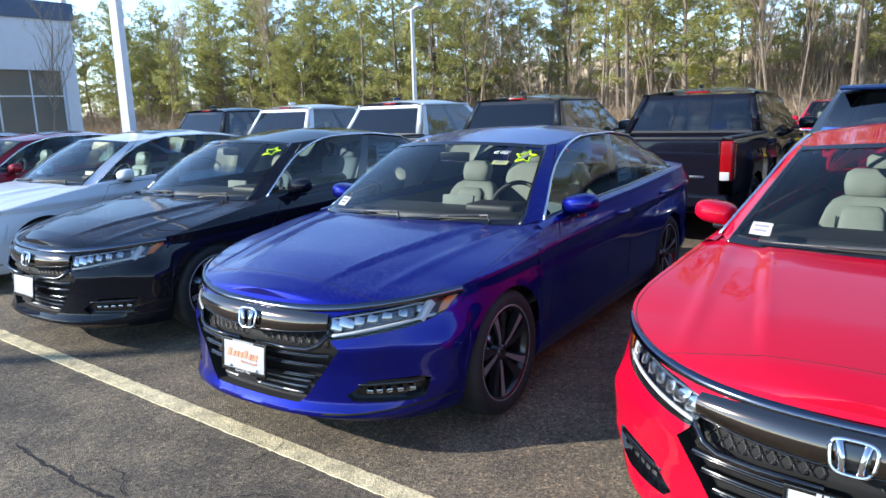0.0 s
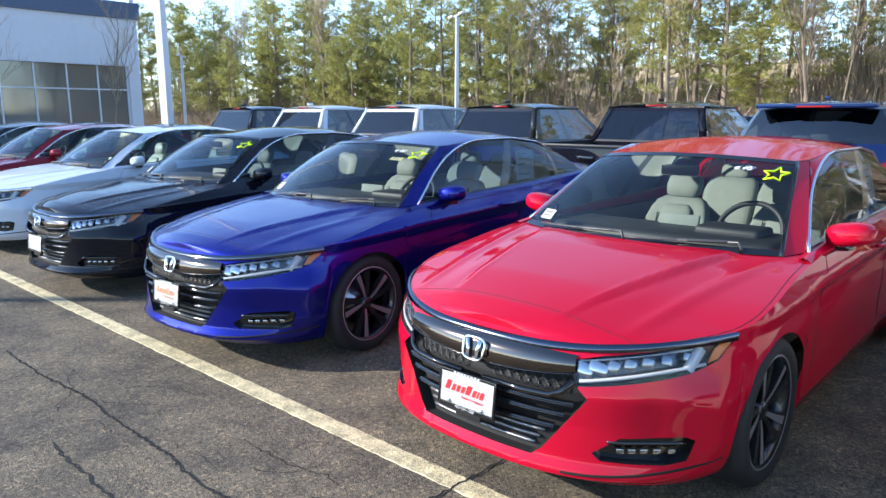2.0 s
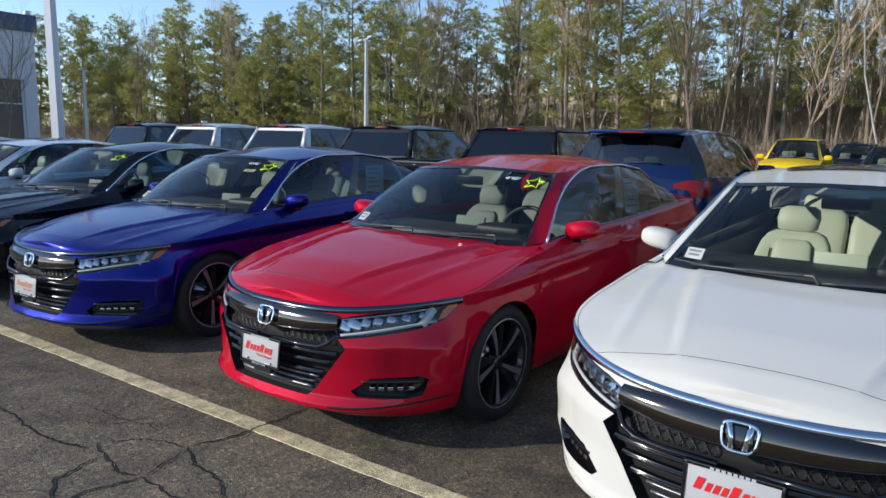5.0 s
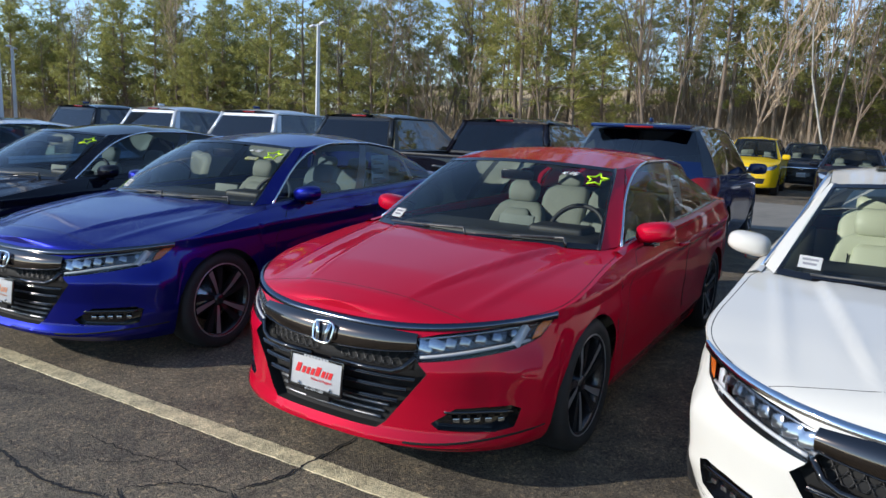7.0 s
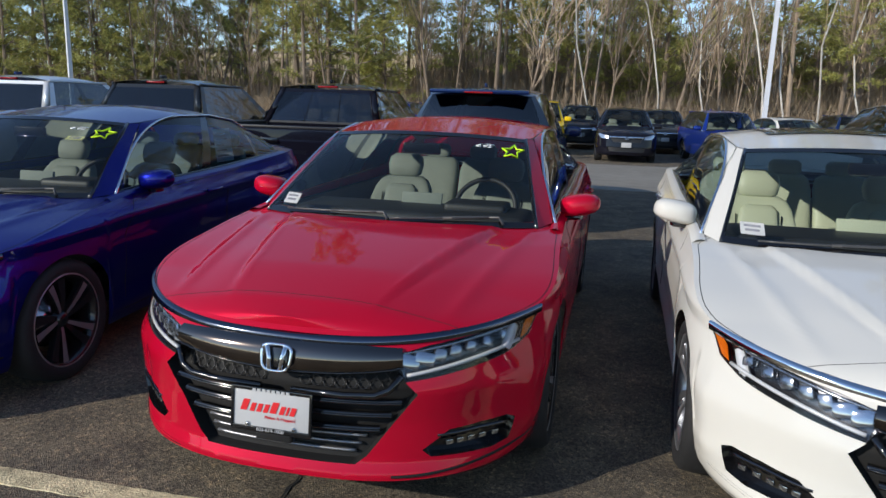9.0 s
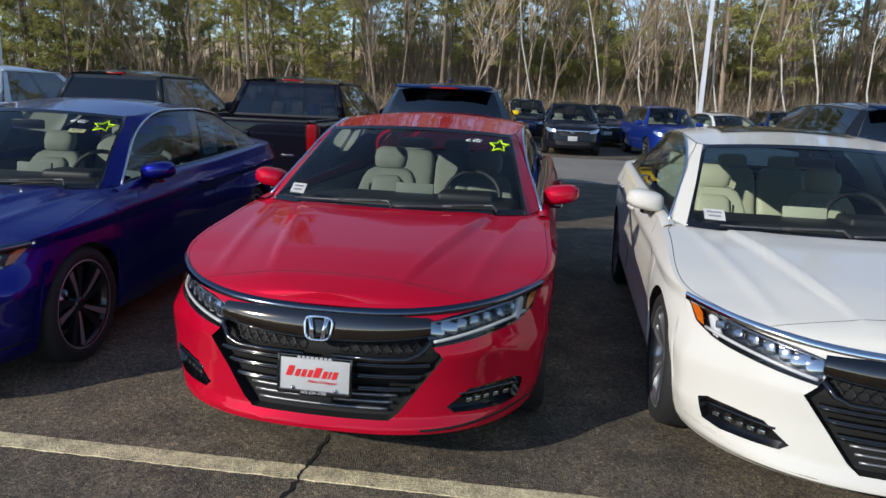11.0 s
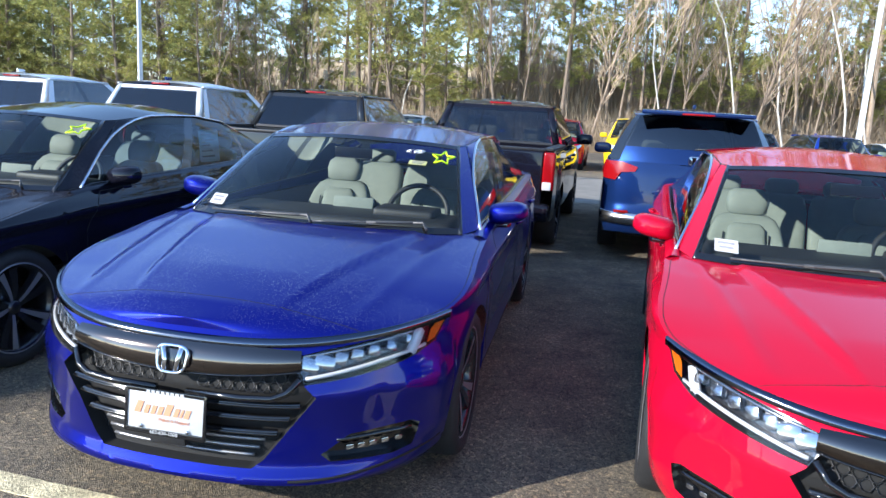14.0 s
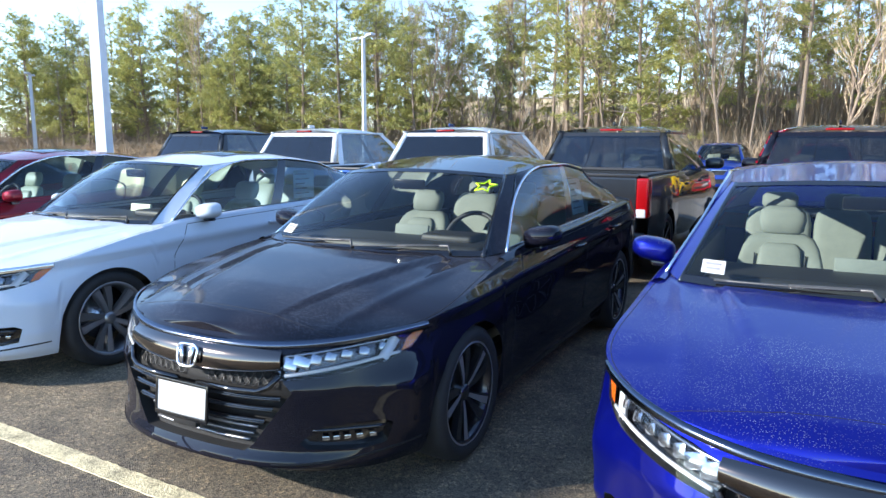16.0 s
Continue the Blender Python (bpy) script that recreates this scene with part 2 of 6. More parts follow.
def lathe(profile, n=40, axis="x", bm=None, m=Matrix()):
    """Turns (radius, along) pairs round an axis."""
    bm = bm or bmesh.new()
    rings = []
    for k in range(n):
        a = 2 * math.pi * k / n
        ring = []
        for r, h in profile:
            p = (h, r * math.cos(a), r * math.sin(a)) if axis == "x" else (r * math.cos(a), r * math.sin(a), h)
            ring.append(bm.verts.new(m @ Vector(p)))
        rings.append(ring)
    for k in range(n):
        for j in range(len(profile) - 1):
            bm.faces.new((rings[k][j], rings[(k + 1) % n][j], rings[(k + 1) % n][j + 1], rings[k][j + 1]))
    return bm


def tube(points, radius, n=6, bm=None, radii=None, cap=True):
    """Round bar along points."""
    bm = bm or bmesh.new()
    pts = [Vector(p) for p in points]
    rings = []
    for i, p in enumerate(pts):
        d = (pts[min(i + 1, len(pts) - 1)] - pts[max(i - 1, 0)]).normalized()
        ref = Vector((0, 0, 1)) if abs(d.z) < 0.9 else Vector((1, 0, 0))
        x = d.cross(ref).normalized()
        y = d.cross(x)
        r = radii[i] if radii else radius
        rings.append([bm.verts.new(p + (x * math.cos(2 * math.pi * k / n) + y * math.sin(2 * math.pi * k / n)) * r) for k in range(n)])
    for a, b in zip(rings, rings[1:]):
        for k in range(n):
            bm.faces.new((a[k], a[(k + 1) % n], b[(k + 1) % n], b[k]))
    if cap:
        bm.faces.new(rings[0][::-1])
        bm.faces.new(rings[-1])
    return bm


def table(xs, ys):
    return lambda v: float(np.interp(v, xs, ys))


def smooth(a, b, v):
    t = min(1.0, max(0.0, (v - a) / (b - a)))
    return t * t * (3 - 2 * t)


def inside(p, poly):
    c = False
    for (x1, y1), (x2, y2) in zip(poly, poly[1:] + poly[:1]):
        if (y1 > p[1]) != (y2 > p[1]) and p[0] < (x2 - x1) * (p[1] - y1) / (y2 - y1) + x1:
            c = not c
    return c


# ---------- car body ----------


class Shape:
    """The skin of a car: nose at y = 0, tail at y = length, z up, driver's side at +x."""

    def __init__(self, length, hw, front, rear, wheels, wheel_r, arch, sill, top_y, top_z, hood_y, hood_z, inset, nose, tail, belt_in):
        self.length, self.hw = length, hw
        df, nf = front
        dr, nr = rear
        pts = []
        for k in range(121):
            th = math.pi / 2 * k / 120
            pts.append((hw * math.sin(th) ** (2 / nf), df * (1 - math.cos(th) ** (2 / nf))))
        for k in range(1, 60):
            pts.append((hw + 0.004 * math.sin(math.pi * k / 60), df + (length - dr - df) * k / 60))
        for k in range(121):
            th = math.pi / 2 * (1 - k / 120)
            pts.append((hw * math.sin(th) ** (2 / nr), length - dr * (1 - math.cos(th) ** (2 / nr))))
        self.p = np.array(pts)
        seg = np.hypot(*np.diff(self.p, axis=0).T)
        self.s = np.concatenate([[0], np.cumsum(seg)])
        self.amax = float(self.s[-1])
        t = np.gradient(self.p, axis=0)
        t /= np.hypot(*t.T)[:, None]
        self.n = np.stack([t[:, 1], -t[:, 0]], 1)
        self.wheels, self.wheel_r, self.arch, self.sill = wheels, wheel_r, arch, sill
        self.top = table(top_y, top_z)
        self.hood = table(hood_y, hood_z)
        self.inset, self.nose, self.tail = table(*inset), table(*nose), table(*tail)
        self.belt_in = belt_in
        self.rise, self.cheek = 0.03, 0.0

    def at(self, a):
        k = abs(a)
        x, y = np.interp(k, self.s, self.p[:, 0]), np.interp(k, self.s, self.p[:, 1])
        nx, ny = np.interp(k, self.s, self.n[:, 0]), np.interp(k, self.s, self.n[:, 1])
        sg = 1 if a >= 0 else -1
        return float(x) * sg, float(y), float(nx) * sg, float(ny)

    def a_of_x(self, x):
        h = len(self.p) // 2
        return math.copysign(float(np.interp(abs(x), self.p[:h, 0], self.s[:h])), x)

    def a_of_y(self, y):
        return float(np.interp(y, self.p[:, 1], self.s))

    def zt(self, a):
        return self.top(self.at(a)[1])

    def zb(self, a):
        y = self.at(a)[1]
        z = self.sill(y)
        for w in self.wheels:
            q = self.arch ** 2 - (y - w) ** 2
            if q > 0:
                z = max(z, self.wheel_r + math.sqrt(q) * 0.98)
        return z

    def skin(self, a, z, off=0.0):
        x, y, nx, ny = self.at(a)
        fw, rw = max(0.0, -ny) ** 1.5, max(0.0, ny) ** 1.5
        d = self.inset(z - self.rise * (y - 0.9)) * (1 - fw - rw * 0.5) + self.nose(z) * fw + self.tail(z) * rw - off
        for w in self.wheels:
            d -= 0.022 * math.exp(-((abs(y - w) / 0.46) ** 4)) * smooth(0.3, 0.55, z) * (1 - smooth(0.66, 0.92, z)) * abs(nx)
        if self.cheek:
            k = abs(abs(a) - self.cheek)
            d -= 0.045 * max(0.0, 1 - k / 0.26) * smooth(0.22, 0.36, z) * (1 - smooth(0.50, 0.68, z))
        return Vector((x - nx * d, y - ny * d, z))

    def edge(self, a):
        return self.skin(a, self.zt(a))

    def deck(self, u, a, cowl, lift=0.0):
        """Hood: chords across the nose, drawn back to the curve of the windscreen's foot."""
        e = self.edge(a)
        y1 = cowl[1]
        y = e.y - cowl[0] * (1 - u * u) * smooth(0.0, 1.0, e.y / y1) ** 1.3
        hz = self.hood(y)
        z = e.z + max(0.0, hz - e.z) * (1 - abs(u) ** 2.4)
        d = abs(u * e.x) - (0.24 + 0.24 * y)
        k = smooth(0.12, 0.5, y) * (1 - smooth(1.15, 1.5, y))
        z += k * (0.014 * (1 - smooth(-0.004, 0.028, d)) + 0.005 * math.exp(-((d / 0.016) ** 2)))
        d2 = abs(u * e.x) - (0.52 + 0.16 * y)
        z += k * 0.008 * math.exp(-((d2 / 0.028) ** 2))
        z -= 0.012 * k * (abs(u) > 0.5) * math.sin(math.pi * (abs(u) - 0.5) * 2)
        return Vector((u * e.x, y, z + lift))


def side_flat(sh, na, nt, a0=None, a1=None):
    bm = bmesh.new()
    a0, a1 = (-sh.amax if a0 is None else a0), (sh.amax if a1 is None else a1)
    grid(na, nt, lambda u, v: (a0 + (a1 - a0) * u, v, 0), bm)
    return bm


def cut_regions(sh, bm, regions):
    """Splits the flat sheet along the regions' outlines. regions: name -> outline in (along, height)."""
    flat = {}
    for nm, poly in regions.items():
        fp = []
        for a, z in poly:
            zb, zt = sh.zb(a), sh.zt(a)
            fp.append((a, (z - zb) / (zt - zb)))
        flat[nm] = fp
        lo = (min(p[0] for p in fp) - 0.06, min(p[1] for p in fp) - 0.08)
        hi = (max(p[0] for p in fp) + 0.06, max(p[1] for p in fp) + 0.08)
        for (x1, y1), (x2, y2) in zip(fp, fp[1:] + fp[:1]):
            fs = [f for f in bm.faces if lo[0] < f.calc_center_median().x < hi[0] and lo[1] < f.calc_center_median().y < hi[1]]
            geom = list({v for f in fs for v in f.verts}) + list({e for f in fs for e in f.edges}) + fs
            bmesh.ops.bisect_plane(bm, geom=geom, plane_co=(x1, y1, 0), plane_no=(y2 - y1, x1 - x2, 0), dist=1e-5)
    out = {nm: [] for nm in flat}
    out[""] = []
    for f in bm.faces:
        c = f.calc_center_median()
        out[next((nm for nm, fp in flat.items() if inside((c.x, c.y), fp)), "")].append([(v.co.x, v.co.y) for v in f.verts])
    return out


def skin_mesh(sh, faces, depth=0.0, wall=True):
    """Raises flat faces on to the skin, sunk by depth, with a wall round the rim."""
    bm = bmesh.new()
    vs, rim = {}, {}

    def put(store, k, d):
        if k not in store:
            a, t = k
            zb, zt = sh.zb(a), sh.zt(a)
            store[k] = bm.verts.new(sh.skin(a, zb + (zt - zb) * t, -d))
        return store[k]
    count = {}
    for f in faces:
        ks = [(round(a, 4), round(t, 4)) for a, t in f]
        ks = [k for i, k in enumerate(ks) if k != ks[i - 1]]
        if len(ks) < 3:
            continue
        try:
            bm.faces.new([put(vs, k, depth) for k in ks])
        except ValueError:
            continue
        for p, q in zip(ks, ks[1:] + ks[:1]):
            count[frozenset((p, q))] = count.get(frozenset((p, q)), 0) + 1
    if depth and wall:
        for e, c in count.items():
            if c == 1 and len(e) == 2:
                p, q = tuple(e)
                try:
                    bm.faces.new((put(vs, p, depth), put(vs, q, depth), put(rim, q, 0), put(rim, p, 0)))
                except ValueError:
                    pass
    bmesh.ops.recalc_face_normals(bm, faces=bm.faces)
    return bm


def ribbon(pts, width, normals=None, lift=0.0015, bm=None, closed=False):
    """Thin raised strip along pts, lying on a surface with the given normals."""
    bm = bm or bmesh.new()
    pts = [Vector(p) for p in pts]
    n = len(pts)
    rows = []
    for i, p in enumerate(pts):
        d = (pts[(i + 1) % n if closed else min(i + 1, n - 1)] - pts[i - 1 if closed else max(i - 1, 0)])
        d = d.normalized() if d.length else Vector((1, 0, 0))
        nn = Vector(normals[i] if isinstance(normals, list) else normals).normalized()
        s = d.cross(nn).normalized() * width / 2
        up = nn * lift
        rows.append([bm.verts.new(q) for q in (p - s - up * 0.5, p - s + up, p + s + up, p + s - up * 0.5)])
    for i in range(n if closed else n - 1):
        a, b = rows[i], rows[(i + 1) % n]
        for k in range(3):
            bm.faces.new((a[k], b[k], b[k + 1], a[k + 1]))
    return bm


def on_side(sh, az, off=0.0):
    """Points and normals on the skin for pairs of (along, height)."""
    pts, nrm = [], []
    for a, z in az:
        p = sh.skin(a, z, off)
        da, dz = sh.skin(a + 0.01, z, off) - p, sh.skin(a, z + 0.01, off) - p
        pts.append(p)
        nrm.append(da.cross(dz).normalized())
    return pts, nrm


def dense(poly, n=8, closed=False):
    out = []
    pairs = list(zip(poly, poly[1:] + (poly[:1] if closed else [])))
    for (a, b), (c, d) in pairs if closed else pairs:
        out += [(a + (c - a) * k / n, b + (d - b) * k / n) for k in range(n)]
    if not closed:
        out.append(poly[-1])
    return out


def make_wheel(name, parent, at, side, r=0.335, w=0.23, spokes=5, bright=True):
    """Alloy wheel: tyre, barrel, split spokes, disc, hub cap. side: +1 faces +x."""
    hub = new(name)
    hub.parent = parent
    hub.location = at
    hub.rotation_euler = (radians(17 * (at[1] + at[0])), 0, 0 if side > 0 else math.pi)
    rr = r * 0.735
    h = w / 2
    part("tyre", lathe([(rr, -h * 0.85), (rr + 0.02, -h), (r - 0.03, -h), (r - 0.006, -h * 0.8), (r, -h * 0.4), (r, h * 0.4), (r - 0.006, h * 0.8),
                        (r - 0.03, h * 0.99), (rr + 0.025, h * 0.98), (rr + 0.006, h * 0.86), (rr, h * 0.8)], 56), RUBBER, hub)
    part("rim", lathe([(rr, -h * 0.85), (rr - 0.03, -h * 0.3), (rr - 0.025, h * 0.5), (rr - 0.012, h * 0.78), (rr + 0.004, h * 0.9), (rr + 0.008, h * 0.86)], 56),
         RIMBLACK, hub)
    part("brake_disc", lathe([(0.0, 0.0), (0.08, 0.0), (0.08, -0.02), (0.155, -0.02), (0.155, -0.045), (0.0, -0.045)], 32), SATIN, hub)
    bm, bm2 = bmesh.new(), bmesh.new()
    for k in range(spokes):
        a = 2 * math.pi * k / spokes
        for sgn in (-1, 1):
            def pt(rad, ang, x):
                return Vector((x, rad * math.cos(a + ang), rad * math.sin(a + ang)))
            w0, w1 = 0.30 * sgn, 0.27 * sgn
            sec = []
            for f in (0.0, 0.25, 0.5, 0.75, 1.0):
                rad = 0.045 + (rr - 0.058) * f
                c = (0.24 * (1 - f) + 0.20 * f) * sgn + 0.10 * f
                wd = 0.020 + 0.024 * f
                x = h * (0.58 + 0.24 * f ** 0.7)
                ca, sa = wd / rad / 1.6, 0.035
                sec.append([pt(rad, c - ca, x - sa), pt(rad, c - ca, x), pt(rad, c + ca, x), pt(rad, c + ca, x - sa)])
            vs = [[bm.verts.new(q) for q in s] for s in sec]
            for p, q in zip(vs, vs[1:]):
                for j in range(4):
                    bm.faces.new((p[j], q[j], q[(j + 1) % 4], p[(j + 1) % 4]))
            if bright:
                if sgn > 0:
                    vs2 = [[bm2.verts.new(s[1] + Vector((0.002, 0, 0))), bm2.verts.new(s[1].lerp(s[2], 0.72) + Vector((0.003, 0, 0)))] for s in sec]
                    for p, q in zip(vs2, vs2[1:]):
                        bm2.faces.new((p[0], q[0], q[1], p[1]))
    part("spokes", bm, RIMBLACK, hub, smooth=False)
    if bright:
        part("machined_edges", bm2, MACHINED, hub)
    if bright:
        part("rim_edge", lathe([(rr + 0.001, h * 0.885), (rr + 0.006, h * 0.915), (rr + 0.010, h * 0.88)], 56), MACHINED, hub)
    part("hub_cap", lathe([(0.0, h * 0.70), (0.03, h * 0.70), (0.036, h * 0.66), (0.045, h * 0.55), (0.06, h * 0.3)], 24), RIMBLACK, hub)
    return hub


def cushion(rows, lean=0.0, n=24, power=0.62):
    """Padded form over rounded cross-sections: rows of (height, half width, half depth, forward shift, side bolster)."""
    bm = bmesh.new()
    rings = []
    for z, hw, hd, fwd, bol in rows:
        ring = []
        for k in range(n):
            c, q = math.cos(2 * math.pi * k / n), math.sin(2 * math.pi * k / n)
            x = math.copysign(abs(c) ** power, c)
            y = math.copysign(abs(q) ** power, q)
            ring.append(bm.verts.new((x * hw, y * hd - fwd + z * lean - bol * abs(x) ** 3 * (y < 0.2), z)))
        rings.append(ring)
    for a, b in zip(rings, rings[1:]):
        for k in range(n):
            bm.faces.new((a[k], a[(k + 1) % n], b[(k + 1) % n], b[k]))
    bm.faces.new(rings[0][::-1])
    bm.faces.new(rings[-1])
    return bm


def make_seat(name, parent, x, y, z, material):
    """Front seat: cushion, waisted backrest with side bolsters, rounded headrest on posts."""
    e = new(name)
    e.parent = parent
    e.location = (x, y, z)
    lean = math.tan(radians(20))
    part("cushion", box(0.50, 0.5, 0.16, (0, 0, 0.08), 0.05, seg=3), material, e)
    rows = [(0.08, 0.17, 0.05, -0.12, 0.0), (0.11, 0.215, 0.065, -0.12, 0.035), (0.24, 0.245, 0.07, -0.12, 0.055), (0.38, 0.245, 0.065, -0.12, 0.055), (0.48, 0.225, 0.06, -0.12, 0.045),
            (0.555, 0.205, 0.055, -0.12, 0.025), (0.605, 0.175, 0.05, -0.12, 0.01), (0.63, 0.13, 0.035, -0.12, 0.0)]
    part("backrest", cushion(rows, lean), material, e)
    part("centre_panel", cushion([(0.14, 0.10, 0.02, -0.045, 0), (0.17, 0.125, 0.026, -0.045, 0), (0.40, 0.125, 0.026, -0.045, 0), (0.55, 0.11, 0.026, -0.050, 0), (0.58, 0.08, 0.02, -0.055, 0)], lean), material, e)
    head = [(0.625, 0.085, 0.03, -0.12, 0), (0.645, 0.118, 0.048, -0.115, 0), (0.71, 0.130, 0.055, -0.11, 0), (0.765, 0.120, 0.050, -0.105, 0), (0.79, 0.085, 0.03, -0.105, 0)]
    part("headrest", cushion(head, lean), material, e)
    bm = bmesh.new()
    for s in (-1, 1):
        tube([(s * 0.05, 0.12 + 0.60 * lean, 0.60), (s * 0.05, 0.12 + 0.65 * lean, 0.65)], 0.008, bm=bm)
    part("headrest_posts", bm, SATIN, e)
    for s in (-1, 1):
        part("seam", tube([(s * 0.135, 0.045 + f * lean, f) for f in (0.16, 0.28, 0.40, 0.52)], 0.004), MATTE, e)
    return e


def strip(lo, up, n, m, bulge=0.0):
    """Surface between two curves of one parameter, bulged outward."""
    def fn(u, v):
        p = Vector(lo(u)).lerp(Vector(up(u)), v)
        if bulge:
            d = Vector(lo(u + 0.01)) - Vector(lo(u - 0.01))
            nn = d.cross(Vector(up(u)) - Vector(lo(u)))
            if nn.length > 1e-9:
                p += nn.normalized() * bulge * 4 * v * (1 - v)
        return p
    return grid(n, m, fn)


def flip_x(bm):
    for v in bm.verts:
        v.co.x = -v.co.x
    bmesh.ops.reverse_faces(bm, faces=bm.faces[:])
    return bm


LINER = mat("headliner_cloth", (0.22, 0.23, 0.23), 0.8)


def greenhouse(sh, root, g, body, seats, glass_side, far=False):
    """Windscreen, pillars, side glass, rear glass and roof."""
    q = 0.5 if far else 1.0
    n = lambda k: max(2, int(k * q))
    ws0, wsx, wsy = g["ws_foot"], g["ws_corner"][0], g["ws_corner"]
    # curves, u from 0 to 1, driver's side
    lo_ws = lambda u: (wsx * u, ws0[0] + (wsy[1] - ws0[0]) * u * u, ws0[1] + (wsy[2] - ws0[1]) * u * u)
    t0, t1 = g["roof_front"], g["roof_corner"]
    up_ws = lambda u: (t1[0] * u, t0[0] + (t1[1] - t0[0]) * u * u, t0[1] + (t1[2] - t0[1]) * u * u)
    y0, y1 = g["belt"]
    rail_s, rail_x, rail_y, rail_z = g["rail"]

    def lo_sd(u):
        p = sh.edge(sh.a_of_y(y0 + (y1 - y0) * u))
        return (p.x - sh.belt_in, p.y, p.z + 0.25 * sh.belt_in)

    def up_sd(u):
        return tuple(float(np.interp(u, rail_s, r)) for r in (rail_x, rail_y, rail_z))
    r0, r1, r2, r3 = g["rear_foot"], g["rear_foot_corner"], g["rear_top"], g["rear_top_corner"]
    lo_rg = lambda u: (r1[0] * (1 - u), r1[1] + (r0[0] - r1[1]) * (1 - (1 - u) ** 2), r1[2] + (r0[1] - r1[2]) * (1 - (1 - u) ** 2))
    up_rg = lambda u: (r3[0] * (1 - u), r3[1] + (r2[0] - r3[1]) * (1 - (1 - u) ** 2), r3[2] + (r2[1] - r3[2]) * (1 - (1 - u) ** 2))
    lerp = lambda a, b: (lambda u: tuple(Vector(a).lerp(Vector(b), u)))
    ws = strip(lambda u: lo_ws(2 * u - 1) if u >= 0.5 else tuple(Vector((-1, 1, 1)) * Vector(lo_ws(1 - 2 * u))),
               lambda u: up_ws(2 * u - 1) if u >= 0.5 else tuple(Vector((-1, 1, 1)) * Vector(up_ws(1 - 2 * u))), n(28), n(12), 0.03)
    part("windscreen", ws, GLASS, root).visible_shadow = False
    wide = lambda fn: (lambda u: tuple(Vector((math.copysign(1, u - 0.5), 1, 1)) * Vector(fn(abs(2 * u - 1)))))
    for v0, v1 in ((0.0, 0.05), (0.945, 1.0)):
        e0 = lambda u, v=v0: tuple(Vector(wide(lo_ws)(u)).lerp(Vector(wide(up_ws)(u)), v) + Vector((0, -0.003, 0.004 + 0.10 * v * (1 - v))))
        e1 = lambda u, v=v1: tuple(Vector(wide(lo_ws)(u)).lerp(Vector(wide(up_ws)(u)), v) + Vector((0, -0.003, 0.004 + 0.10 * v * (1 - v))))
        part("windscreen_band", strip(e0, e1, n(28), 2), GLOSS, root, "black border band")
    mul = lambda p, s: Vector((p[0] * s, p[1], p[2]))
    for s, nm in ((1, "pillar"), (-1, "pillar")):
        f = (lambda b: b) if s > 0 else flip_x
        part("a_pillar", f(strip(lerp(lo_ws(1), lo_sd(0)), lerp(up_ws(1), up_sd(0)), 4, n(10), 0.012)), body, root)
        for k, (a, b) in enumerate(g["glass"]):
            part("side_window", f(strip(lambda u, a=a, b=b: lo_sd(a + (b - a) * u), lambda u, a=a, b=b: up_sd(a + (b - a) * u), n(10), n(8), 0.02)), glass_side, root).visible_shadow = False
        for a, b in g["posts"]:
            part("door_pillar", f(strip(lambda u, a=a, b=b: lo_sd(a + (b - a) * u), lambda u, a=a, b=b: up_sd(a + (b - a) * u), 2, n(8), 0.02)), GLOSS, root)
        bm = bmesh.new()
        grid(n(30), 3, lambda u, v: sh.edge(sh.a_of_y(y0 - 0.12 + (y1 - y0 + 0.2) * u)).lerp(
            Vector(lo_sd(u * (y1 - y0 + 0.2) / (y1 - y0) - 0.12 / (y1 - y0))) - Vector((0.004, 0, 0)), v) + Vector((0, 0, 0.012 * math.sin(math.pi * v))), bm)
        part("shoulder", f(bm), body, root)
        part("c_pillar", f(strip(lerp(lo_sd(1), lo_rg(0)), lerp(up_sd(1), up_rg(0)), 8, n(10), 0.02)), GLOSS if g.get("dark_corner") else body, root)
        if not far:
            pts = [mul(Vector(lo_sd(0)).lerp(Vector(up_sd(0)), k / 8), s) + Vector((0.014 * s, -0.004, 0.006 * math.sin(math.pi * k / 8))) for k in range(8)]
            pts += [mul(up_sd(k / 24), s) + Vector((0.012 * s, 0, -0.004)) for k in range(25)]
            if g.get("arc"):
                # rounded upper front corner of the window opening
                pa, pc, pb = Vector(lo_sd(0)).lerp(Vector(up_sd(0)), 0.55), Vector(up_sd(0)), Vector(up_sd(0.20))
                out = Vector((0.024, 0, 0.004))
                curve = lambda u: pa.lerp(pc, u).lerp(pc.lerp(pb, u), u)
                corner = lambda u: pa.lerp(pc, 2 * u) if u < 0.5 else pc.lerp(Vector(up_sd(0.20 * (2 * u - 1))), 2 * u - 1)
                bm = bmesh.new()
                grid(16, 3, lambda u, v: corner(u).lerp(curve(u), v) + out * (0.25 + 0.75 * v) * (0.35 + 0.65 * math.sin(math.pi * u)), bm)
                part("a_pillar", f(bm), body, root)
                arc = [mul(curve(k / 14), s) + Vector((s * 0.016, -0.002, 0.004)) + mul(out * 0.4 * math.sin(math.pi * k / 14), s) for k in range(15)]
                n_front = 5
                pts = pts[:n_front] + arc + [mul(up_sd(k / 24), s) + Vector((0.012 * s, 0, -0.004)) for k in range(5, 25)]
            part("chrome_trim", tube(pts, 0.009), g["trim"], root, "thin bright window trim")
            pts = [mul(lo_sd(k / 24), s) + Vector((0.006 * s, 0, 0.004)) for k in range(25)]
            part("belt_moulding", tube(pts, 0.009), GLOSS, root)
            pts = [mul(Vector(lo_ws(1)).lerp(Vector(up_ws(1)), k / 10), s) for k in range(11)]
